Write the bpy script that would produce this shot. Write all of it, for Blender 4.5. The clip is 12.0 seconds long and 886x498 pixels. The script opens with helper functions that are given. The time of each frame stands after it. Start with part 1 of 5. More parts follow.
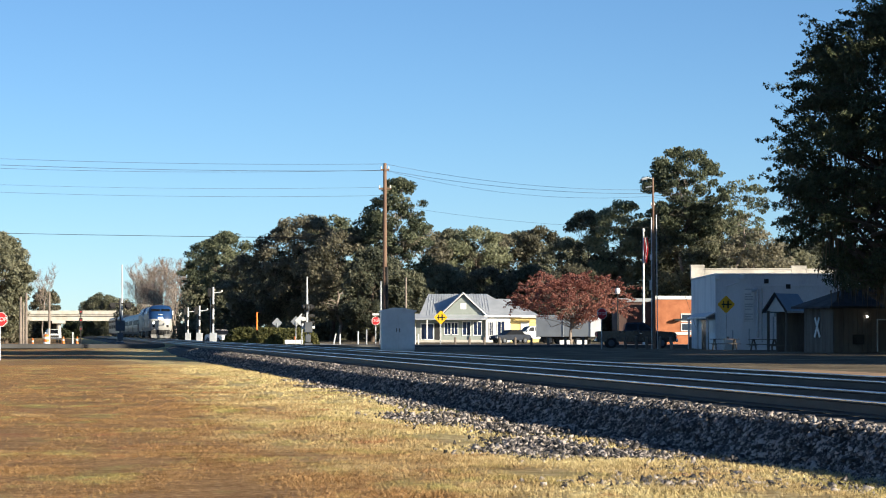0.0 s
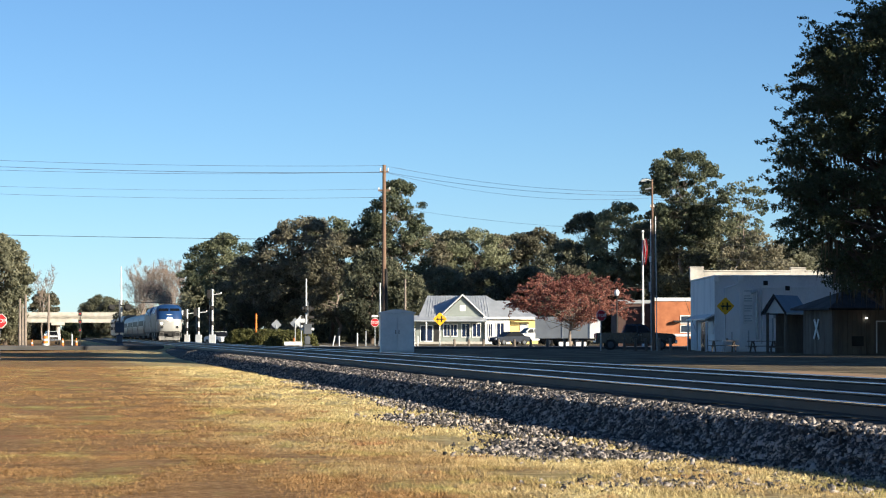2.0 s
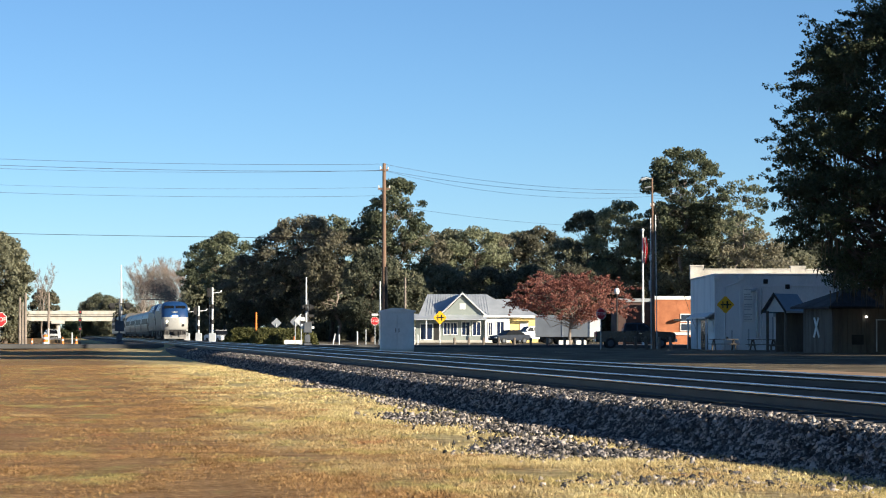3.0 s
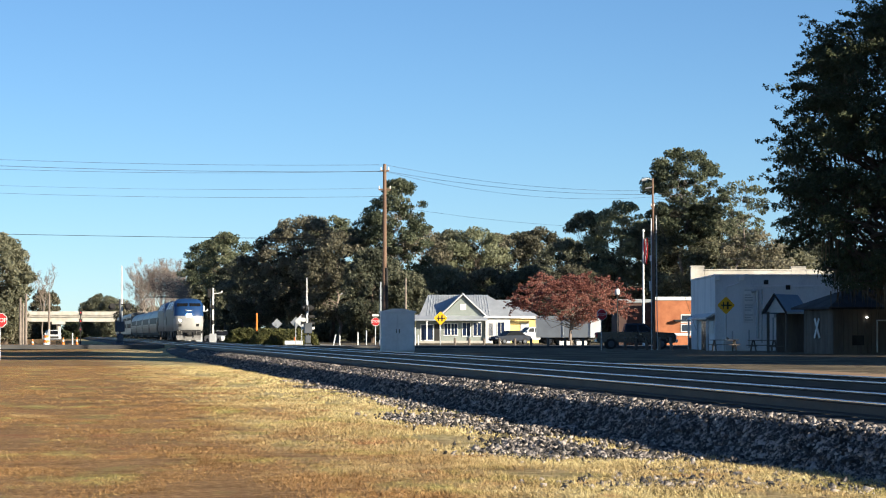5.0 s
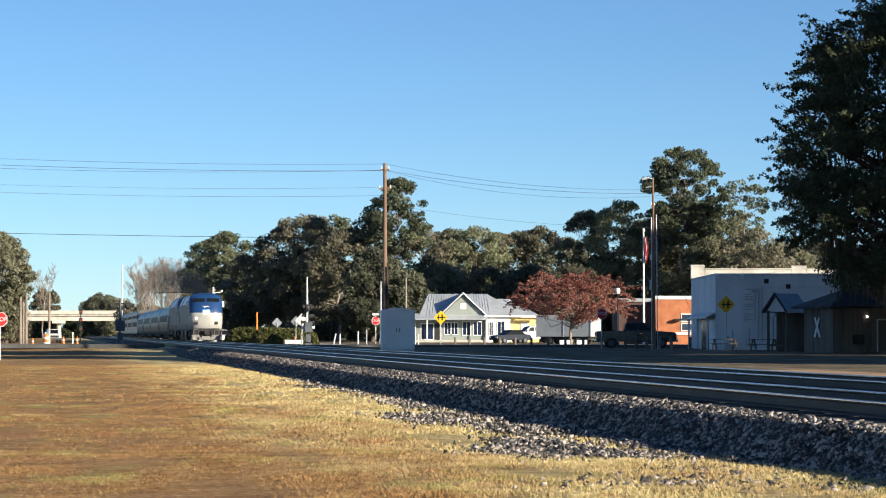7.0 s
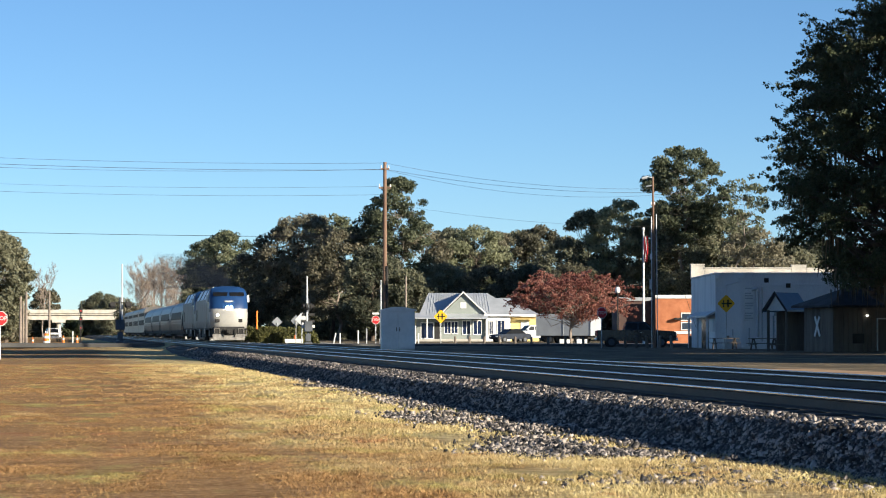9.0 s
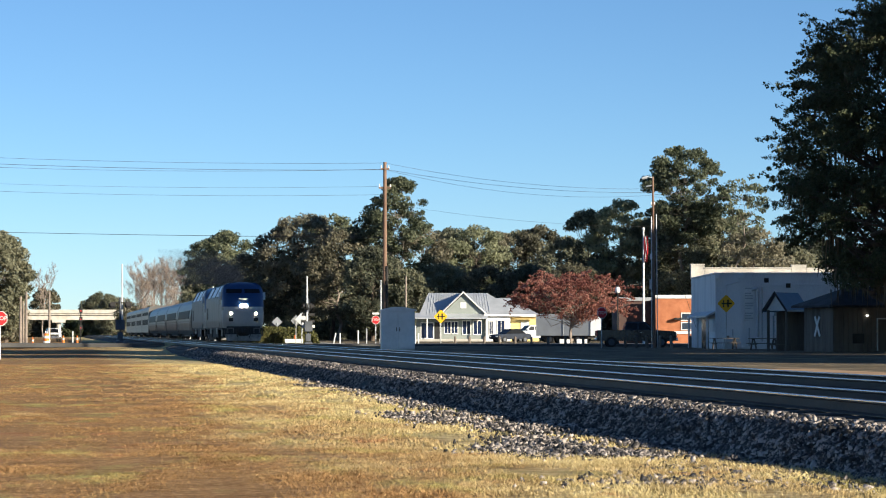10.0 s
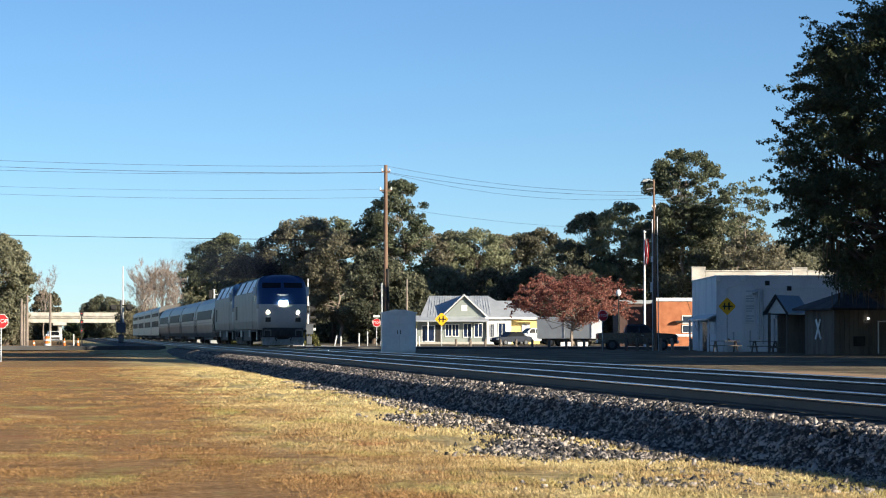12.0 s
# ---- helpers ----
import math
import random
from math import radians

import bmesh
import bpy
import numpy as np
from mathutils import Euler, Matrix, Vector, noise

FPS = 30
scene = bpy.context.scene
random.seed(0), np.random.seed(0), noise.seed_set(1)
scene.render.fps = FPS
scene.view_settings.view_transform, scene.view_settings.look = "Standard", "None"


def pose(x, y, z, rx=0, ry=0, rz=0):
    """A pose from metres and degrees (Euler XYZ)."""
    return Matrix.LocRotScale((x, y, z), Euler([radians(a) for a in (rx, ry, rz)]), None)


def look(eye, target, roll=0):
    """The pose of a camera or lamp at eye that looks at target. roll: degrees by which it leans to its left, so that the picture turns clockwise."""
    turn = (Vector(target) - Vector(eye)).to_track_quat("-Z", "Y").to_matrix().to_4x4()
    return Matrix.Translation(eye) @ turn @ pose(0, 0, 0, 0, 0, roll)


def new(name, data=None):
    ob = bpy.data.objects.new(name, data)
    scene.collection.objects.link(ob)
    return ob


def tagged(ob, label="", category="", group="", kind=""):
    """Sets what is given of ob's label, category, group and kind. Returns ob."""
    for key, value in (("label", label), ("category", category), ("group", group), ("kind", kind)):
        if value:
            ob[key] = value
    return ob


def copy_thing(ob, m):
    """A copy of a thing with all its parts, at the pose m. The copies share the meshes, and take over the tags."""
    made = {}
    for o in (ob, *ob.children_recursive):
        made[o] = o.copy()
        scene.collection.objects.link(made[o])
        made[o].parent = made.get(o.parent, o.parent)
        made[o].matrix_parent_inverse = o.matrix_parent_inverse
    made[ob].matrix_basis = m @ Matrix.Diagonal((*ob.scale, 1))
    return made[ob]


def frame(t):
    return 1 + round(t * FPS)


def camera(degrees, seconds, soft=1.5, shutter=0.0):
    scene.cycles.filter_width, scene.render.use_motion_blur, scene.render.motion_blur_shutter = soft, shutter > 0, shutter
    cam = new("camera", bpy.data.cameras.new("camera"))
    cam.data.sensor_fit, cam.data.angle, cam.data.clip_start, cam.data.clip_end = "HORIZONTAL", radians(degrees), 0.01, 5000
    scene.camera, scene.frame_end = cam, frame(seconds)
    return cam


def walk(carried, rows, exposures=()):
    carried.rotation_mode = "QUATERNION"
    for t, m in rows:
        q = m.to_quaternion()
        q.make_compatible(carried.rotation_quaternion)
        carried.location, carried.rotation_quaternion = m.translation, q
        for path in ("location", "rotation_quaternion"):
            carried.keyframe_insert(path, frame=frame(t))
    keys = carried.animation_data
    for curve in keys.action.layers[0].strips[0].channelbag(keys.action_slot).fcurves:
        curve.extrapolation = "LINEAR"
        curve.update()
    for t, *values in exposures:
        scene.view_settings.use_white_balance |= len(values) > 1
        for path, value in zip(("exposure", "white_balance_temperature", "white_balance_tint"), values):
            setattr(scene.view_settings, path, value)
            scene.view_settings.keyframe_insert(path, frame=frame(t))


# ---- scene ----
cam = camera(20.2, 12.0, soft=1.1)
EYE = (0.0, 0.0, 1.4)
# the small sway of a braced camera: seconds, turn right and tilt up in thousandths of a degree
SWAY = [(0.0, 0, 0), (0.5, 14, 0), (1.0, 0, -20), (1.5, 17, 0), (2.0, 17, 40), (2.5, 17, 25), (3.0, 17, 5), (3.3, 14, 10),
        (4.7, 6, 20), (5.0, 5, 20), (5.5, 0, 0), (6.0, 0, 0), (6.5, 6, 0), (7.0, 0, 0), (7.3, 0, 0), (8.7, 0, -20), (9.0, 0, -21),
        (9.5, 0, -21), (10.0, 0, -21), (10.5, 0, -21), (11.0, -21, 0), (11.5, -21, 0), (12.0, -21, 43)]
walk(cam, [(t, pose(*EYE, 90 + 1.94 + b / 1000, 0, -a / 1000)) for t, a, b in SWAY],
     exposures=[(0.0, 1.0, 6100, 5), (12.0, 1.0, 6100, 5)])

# ---- light ----
TURN = 8.836                       # the railway runs this many degrees left of the camera's axis
RAIL = pose(0, 0, 0, 0, 0, TURN)   # railway frame: x across to the right, y along, z up
SUN_EL = radians(17.5)
to_sun = RAIL.to_3x3() @ Vector((0.69 * math.cos(SUN_EL), -0.724 * math.cos(SUN_EL), math.sin(SUN_EL)))
sun = new("sun", bpy.data.lights.new("sun", "SUN"))
sun.data.energy, sun.data.angle, sun.data.color = 5.6, radians(0.6), (1.0, 0.84, 0.64)
sun.matrix_world = look(to_sun * 100, (0, 0, 0))
world = bpy.data.worlds.new("world")
scene.world = world
world.use_nodes = True
wn = world.node_tree.nodes
sky = wn.new("ShaderNodeTexSky")
sky.sky_type, sky.sun_disc = "NISHITA", False
sky.sun_elevation, sky.sun_rotation = SUN_EL, math.atan2(to_sun.x, to_sun.y)
sky.air_density, sky.dust_density, sky.ozone_density = 0.7, 0.0, 4.2
wn["Background"].inputs["Strength"].default_value = 0.064
world.node_tree.links.new(sky.outputs["Color"], wn["Background"].inputs["Color"])


# ---- materials ----
def material(name, colors, rough=0.8, metal=0.0, fine=40.0, coarse=2.0, bump=0.2, spec=0.4, random_value=0.0, stretch=(1, 1, 1)):
    """Two scales of noise mix up to three colours; the fine one also gives relief."""
    m = bpy.data.materials.new(name)
    m.use_nodes = True
    nt = m.node_tree
    n, l = nt.nodes, nt.links
    b = n["Principled BSDF"]
    b.inputs["Roughness"].default_value, b.inputs["Metallic"].default_value = rough, metal
    b.inputs["Specular IOR Level"].default_value = spec
    co = n.new("ShaderNodeTexCoord")
    mp = n.new("ShaderNodeMapping")
    mp.inputs["Scale"].default_value = stretch
    l.new(co.outputs["Object"], mp.inputs["Vector"])
    a, c = n.new("ShaderNodeTexNoise"), n.new("ShaderNodeTexNoise")
    a.inputs["Scale"].default_value, c.inputs["Scale"].default_value = coarse, fine
    a.inputs["Detail"].default_value, c.inputs["Detail"].default_value = 5, 3
    for t in (a, c):
        l.new(mp.outputs["Vector"], t.inputs["Vector"])
    add = n.new("ShaderNodeMath")
    add.operation = "MULTIPLY_ADD"
    l.new(c.outputs["Fac"], add.inputs[0])
    add.inputs[1].default_value = 0.45
    sub = n.new("ShaderNodeMath")
    sub.operation = "MULTIPLY_ADD"
    l.new(a.outputs["Fac"], sub.inputs[0])
    sub.inputs[1].default_value, sub.inputs[2].default_value = 1.3, -0.375
    l.new(sub.outputs[0], add.inputs[2])
    fac = add.outputs[0]
    if random_value:
        oi, ge = n.new("ShaderNodeObjectInfo"), n.new("ShaderNodeNewGeometry")
        for src in (oi.outputs["Random"], ge.outputs["Random Per Island"]):
            r = n.new("ShaderNodeMath")
            r.operation = "MULTIPLY_ADD"
            l.new(src, r.inputs[0])
            r.inputs[1].default_value = random_value
            l.new(fac, r.inputs[2])
            fac = r.outputs[0]
        off = n.new("ShaderNodeMath")
        off.operation = "SUBTRACT"
        l.new(fac, off.inputs[0])
        off.inputs[1].default_value = random_value
        fac = off.outputs[0]
    ramp = n.new("ShaderNodeValToRGB")
    cols = [(*k, 1) for k in colors]
    while len(ramp.color_ramp.elements) < len(cols):
        ramp.color_ramp.elements.new(0.5)
    for i, (e, k) in enumerate(zip(ramp.color_ramp.elements, cols)):
        e.position, e.color = (0.25 + 0.5 * i / max(1, len(cols) - 1)), k
    l.new(fac, ramp.inputs["Fac"])
    l.new(ramp.outputs["Color"], b.inputs["Base Color"])
    if bump:
        bp = n.new("ShaderNodeBump")
        bp.inputs["Strength"].default_value, bp.inputs["Distance"].default_value = bump, 0.03
        l.new(c.outputs["Fac"], bp.inputs["Height"])
        l.new(bp.outputs["Normal"], b.inputs["Normal"])
    return m


def two(c, k=0.75):
    return [tuple(v * k for v in c), c]


def glow(name, color, strength):
    m = bpy.data.materials.new(name)
    m.use_nodes = True
    b = m.node_tree.nodes["Principled BSDF"]
    b.inputs["Base Color"].default_value = (*color, 1)
    b.inputs["Emission Color"].default_value = (*color, 1)
    b.inputs["Emission Strength"].default_value = strength
    return m


def leaf_material(name, colors, through_light=0.35):
    m = material(name, colors, rough=0.65, fine=3.0, coarse=0.25, bump=0, spec=0.25, random_value=0.45)
    nt = m.node_tree
    n, l = nt.nodes, nt.links
    b = n["Principled BSDF"]
    tr, mx = n.new("ShaderNodeBsdfTranslucent"), n.new("ShaderNodeMixShader")
    mx.inputs[0].default_value = through_light
    l.new(n["Color Ramp"].outputs["Color"], tr.inputs["Color"])
    l.new(b.outputs[0], mx.inputs[1])
    l.new(tr.outputs[0], mx.inputs[2])
    l.new(mx.outputs[0], n["Material Output"].inputs["Surface"])
    return m


M_STONE = material("ballast_stone", [(0.014, 0.014, 0.014), (0.036, 0.034, 0.033), (0.115, 0.10, 0.094), (0.42, 0.365, 0.325)], 0.85, fine=60, coarse=9, random_value=0.5)
M_BED = material("ballast_bed", [(0.014, 0.014, 0.014), (0.04, 0.038, 0.037), (0.13, 0.12, 0.11)], 0.9, fine=26, coarse=6, bump=1.0)
# stained stone, darkened further for the shade round rails and ties
M_STAINSHADE = material("stained_shaded_ballast", [(0.008, 0.008, 0.008), (0.02, 0.019, 0.019), (0.045, 0.043, 0.042)], 0.9, fine=26, coarse=6, bump=1.0)
M_TIE = material("tie_wood", [(0.018, 0.0175, 0.018), (0.06, 0.057, 0.056)], 0.85, fine=30, coarse=3, random_value=0.3)
M_RAIL = material("rail_steel", [(0.03, 0.024, 0.022), (0.055, 0.043, 0.038)], 0.65, 0.3, fine=30, coarse=1)
M_RAILTOP = material("rail_polish", [(0.62, 0.62, 0.63), (0.76, 0.76, 0.78)], 0.22, 1.0, fine=12, coarse=0.5, bump=0.02)
# side silver and steel carry the shaded flank's tone, the nose a lit one
M_SHADESILVER = material("shade_toned_silver", [(0.115, 0.108, 0.10), (0.17, 0.16, 0.147)], 0.5, 0.1, fine=8, coarse=0.6, bump=0.04)
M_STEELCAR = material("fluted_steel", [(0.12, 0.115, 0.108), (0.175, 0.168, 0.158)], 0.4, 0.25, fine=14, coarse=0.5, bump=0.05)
M_LITSILVER = material("lit_toned_silver", [(0.33, 0.325, 0.31), (0.43, 0.42, 0.40)], 0.45, 0.1, fine=8, coarse=0.6, bump=0.04)
M_PLOW = material("scuffed_plow_paint", [(0.12, 0.115, 0.11), (0.30, 0.29, 0.275)], 0.55, 0.1, fine=10, coarse=2.5, bump=0.1)
M_BLUE = material("deep_blue_paint", two((0.013, 0.048, 0.15)), 0.4, 0.0, fine=8, coarse=0.7, bump=0.03)
M_SKYLITHATCH = material("skylit_hatch_paint", [(0.72, 0.72, 0.71), (0.84, 0.84, 0.83)], 0.4, fine=8, coarse=0.7, bump=0.05)
M_BLACK = material("sooty_black", [(0.012, 0.012, 0.013), (0.035, 0.033, 0.032)], 0.7, 0.1)
M_DARKGLASS = material("dark_glass", [(0.006, 0.007, 0.009), (0.012, 0.013, 0.015)], 0.25, 0.0, bump=0, spec=0.2)
M_TINTED = material("tinted_window", [(0.007, 0.007, 0.008), (0.014, 0.014, 0.015)], 0.5, bump=0, spec=0.06)
M_RED = material("red_paint", two((0.55, 0.03, 0.035)), 0.45)
M_WHITE = material("white_paint", [(0.62, 0.62, 0.61), (0.80, 0.80, 0.78)], 0.6, fine=12, coarse=1.2, bump=0.08)
M_CREAM = material("weathered_cream_paint", [(0.36, 0.34, 0.31), (0.55, 0.53, 0.49)], 0.7, fine=10, coarse=1.0, bump=0.1)
M_WHITEWALL = material("white_plaster", [(0.56, 0.57, 0.59), (0.70, 0.71, 0.72), (0.78, 0.78, 0.78)], 0.8, fine=14, coarse=0.6, bump=0.12, stretch=(1, 1, 0.35))
M_YELLOWWALL = material("yellow_clapboard", two((0.82, 0.63, 0.26), 0.9), 0.7, fine=14, coarse=1)
M_GREENWALL = material("sage_clapboard", two((0.27, 0.30, 0.28), 0.8), 0.75, fine=14, coarse=1)
M_TIN = material("metal_roof", [(0.44, 0.47, 0.50), (0.58, 0.60, 0.63)], 0.4, 0.4, fine=9, coarse=0.7, bump=0.05)
M_BRICK = material("orange_brick", [(0.34, 0.12, 0.055), (0.48, 0.19, 0.09)], 0.85, fine=18, coarse=1.5)
M_WOODPOLE = material("weathered_pole", [(0.14, 0.085, 0.06), (0.26, 0.17, 0.12)], 0.85, fine=20, coarse=1.5, stretch=(1, 1, 0.1))
M_GALV = material("galvanised_steel", [(0.36, 0.38, 0.40), (0.50, 0.52, 0.54)], 0.5, 0.6, fine=9, coarse=0.8, bump=0.05)
# steel darkened to the tone it has in shade
M_SHADEGALV = material("shade_toned_steel", [(0.06, 0.068, 0.08), (0.11, 0.12, 0.14)], 0.6, 0.2, fine=9, coarse=0.8, bump=0.05)
M_ALU = material("aluminium_cabinet", [(0.44, 0.46, 0.48), (0.56, 0.58, 0.60)], 0.5, 0.4, fine=7, coarse=0.9, bump=0.05)
M_SIGNYEL = material("yellow_sign", two((0.85, 0.46, 0.015), 0.9), 0.45, fine=8, coarse=2, bump=0.02)
M_ORANGE = material("orange_plastic", two((0.85, 0.22, 0.03), 0.85), 0.5)
M_ASPHALT = material("asphalt", [(0.05, 0.05, 0.052), (0.10, 0.098, 0.095)], 0.9, fine=40, coarse=0.6, bump=0.3)
M_CONCRETE = material("concrete", [(0.36, 0.34, 0.30), (0.52, 0.49, 0.44)], 0.85, fine=12, coarse=0.8)
M_BARK = material("bark", [(0.06, 0.045, 0.035), (0.15, 0.115, 0.09)], 0.9, fine=14, coarse=2, bump=0.5)
M_PALEBARK = material("pale_bark", [(0.17, 0.14, 0.12), (0.30, 0.25, 0.21)], 0.9, fine=14, coarse=2, bump=0.3)
M_TRUCKBLACK = material("black_car_paint", two((0.010, 0.014, 0.026)), 0.2, 0.0, bump=0, spec=0.5)
M_NAVY = material("navy_glass", [(0.010, 0.018, 0.05), (0.02, 0.03, 0.07)], 0.15, bump=0, spec=0.4)
M_TYRE = material("tyre_rubber", two((0.02, 0.02, 0.02)), 0.85)
M_CHROME = material("bright_metal", two((0.65, 0.65, 0.66)), 0.25, 1.0, bump=0)
M_BARNWOOD = material("brown_boards", [(0.075, 0.062, 0.052), (0.17, 0.14, 0.115)], 0.9, fine=16, coarse=1.2, random_value=0.3, stretch=(1, 1, 0.15))
M_SHINGLE = material("dark_shingles", [(0.02, 0.02, 0.024), (0.05, 0.05, 0.055)], 0.85, fine=20, coarse=1.5)
M_BLUETIN = material("blue_metal_roof", [(0.09, 0.15, 0.22), (0.15, 0.22, 0.30)], 0.5, 0.2, fine=9, coarse=0.7, bump=0.05)
M_WIRE = material("wire", two((0.03, 0.03, 0.032)), 0.6, bump=0)
M_BLUEGLASS = material("window_glass", [(0.02, 0.03, 0.05), (0.05, 0.07, 0.10)], 0.06, bump=0, spec=0.7)
M_LIVEOAK = leaf_material("live_oak_leaves", [(0.028, 0.038, 0.02), (0.055, 0.07, 0.036), (0.09, 0.10, 0.052)], 0.2)
M_OAK = leaf_material("oak_leaves", [(0.082, 0.09, 0.062), (0.18, 0.186, 0.124), (0.275, 0.27, 0.185)], 0.45)
M_PINE = leaf_material("pine_needles", [(0.075, 0.09, 0.058), (0.175, 0.195, 0.12), (0.275, 0.285, 0.178)], 0.45)
M_BROWNLEAF = leaf_material("brown_winter_leaves", [(0.088, 0.086, 0.06), (0.165, 0.157, 0.108), (0.245, 0.225, 0.16)], 0.45)
M_REDLEAF = leaf_material("rust_red_leaves", [(0.13, 0.05, 0.042), (0.24, 0.095, 0.076), (0.36, 0.17, 0.13)])
M_TWIG = material("twigs", [(0.16, 0.12, 0.10), (0.30, 0.23, 0.19)], 0.9, fine=3, coarse=0.4, bump=0, random_value=0.4)
M_MOSS = leaf_material("spanish_moss", [(0.07, 0.055, 0.035), (0.14, 0.11, 0.07), (0.20, 0.16, 0.10)])
M_BUSH = leaf_material("clipped_bush", [(0.06, 0.065, 0.022), (0.13, 0.13, 0.045), (0.20, 0.19, 0.075)])
M_HEADLIGHT = glow("headlight_glow", (1.0, 0.84, 0.62), 40)
M_LAMPGLASS = material("opal_glass", two((0.8, 0.8, 0.8), 0.9), 0.3, bump=0)


# ---- shaping tools ----
def part(name, bm, mat, parent=None, label="", smooth=False):
    me = bpy.data.meshes.new(name)
    bmesh.ops.recalc_face_normals(bm, faces=bm.faces[:])
    bm.to_mesh(me)
    bm.free()
    for m in (mat if isinstance(mat, (list, tuple)) else [mat]):
        me.materials.append(m)
    if smooth:
        for p in me.polygons:
            p.use_smooth = True
    ob = new(name, me)
    if parent:
        ob.parent = parent
    if label:
        tagged(ob, label)
    return ob


def thing(name, m, label, category, group="", kind=""):
    ob = new(name)
    ob.empty_display_size = 0.3
    ob.matrix_world = m
    return tagged(ob, label, category, group, kind)


def box(bm, lo, hi, bevel=0.0, m=None, mi=0):
    g = bmesh.ops.create_cube(bm, size=1)
    c = [(a + b) / 2 for a, b in zip(lo, hi)]
    s = [b - a for a, b in zip(lo, hi)]
    for v in g["verts"]:
        v.co = Vector([c[i] + v.co[i] * s[i] for i in range(3)])
    faces = list({f for v in g["verts"] for f in v.link_faces})
    for f in faces:
        f.material_index = mi
    verts = g["verts"]
    if bevel:
        r = bmesh.ops.bevel(bm, geom=list({e for v in verts for e in v.link_edges}), offset=bevel, segments=2, affect="EDGES", profile=0.5)
        for f in r["faces"]:
            f.material_index = mi
        verts = list({v for f in faces + r["faces"] if f.is_valid for v in f.verts})
    if m is not None:
        for v in verts:
            v.co = m @ v.co
    return bm


def boxes(*items, bevel=0.0):
    bm = bmesh.new()
    for lo, hi in items:
        box(bm, lo, hi, bevel)
    return bm


def rod(bm, a, b, r0, r1=None, seg=10):
    a, b = Vector(a), Vector(b)
    r1 = r0 if r1 is None else r1
    d = b - a
    m = Matrix.Translation((a + b) / 2) @ d.to_track_quat("Z", "Y").to_matrix().to_4x4()
    bmesh.ops.create_cone(bm, cap_ends=True, segments=seg, radius1=r0, radius2=r1, depth=d.length, matrix=m)
    return bm


def rods(*items, seg=10):
    bm = bmesh.new()
    for it in items:
        rod(bm, *it, seg=seg)
    return bm


def prism(bm, outline, y0, y1, axis="y"):
    """A closed outline of (a, z) points, drawn out along y (or x)."""
    def at(a, z, y):
        return (a, y, z) if axis == "y" else (y, a, z)
    lo = [bm.verts.new(at(a, z, y0)) for a, z in outline]
    hi = [bm.verts.new(at(a, z, y1)) for a, z in outline]
    n = len(outline)
    bm.faces.new(lo[::-1])
    bm.faces.new(hi)
    for i in range(n):
        bm.faces.new((lo[i], lo[(i + 1) % n], hi[(i + 1) % n], hi[i]))
    return bm


def sheet_object(name, verts, faces, mats, parent=None, smooth=False):
    me = bpy.data.meshes.new(name)
    me.from_pydata(verts, [], faces)
    for m in mats:
        me.materials.append(m)
    if smooth:
        for p in me.polygons:
            p.use_smooth = True
    ob = new(name, me)
    if parent:
        ob.parent = parent
    return ob


def array_object(name, verts, n_corner, mat, parent=None):
    """Many separate triangles or quads at once, from an array of corners."""
    me = bpy.data.meshes.new(name)
    nf = len(verts) // n_corner
    me.vertices.add(len(verts))
    me.vertices.foreach_set("co", np.asarray(verts, dtype=np.float32).ravel())
    me.loops.add(len(verts))
    me.loops.foreach_set("vertex_index", np.arange(len(verts), dtype=np.int32))
    me.polygons.add(nf)
    me.polygons.foreach_set("loop_start", np.arange(0, len(verts), n_corner, dtype=np.int32))
    me.update(calc_edges=True)
    me.materials.append(mat)
    ob = new(name, me)
    if parent:
        ob.parent = parent
    return ob


def rail_pose(x, y, z, turn=0):
    return RAIL @ pose(x, y, z, 0, 0, turn)


rng = np.random.default_rng(5)


# ---- ground ----
def ground_height(d):
    """Height across the railway: lawn, then the slightly higher town side."""
    return 0.0 if d < 7.4 else (0.3 if d > 9 else 0.3 * (d - 7.4) / 1.6)


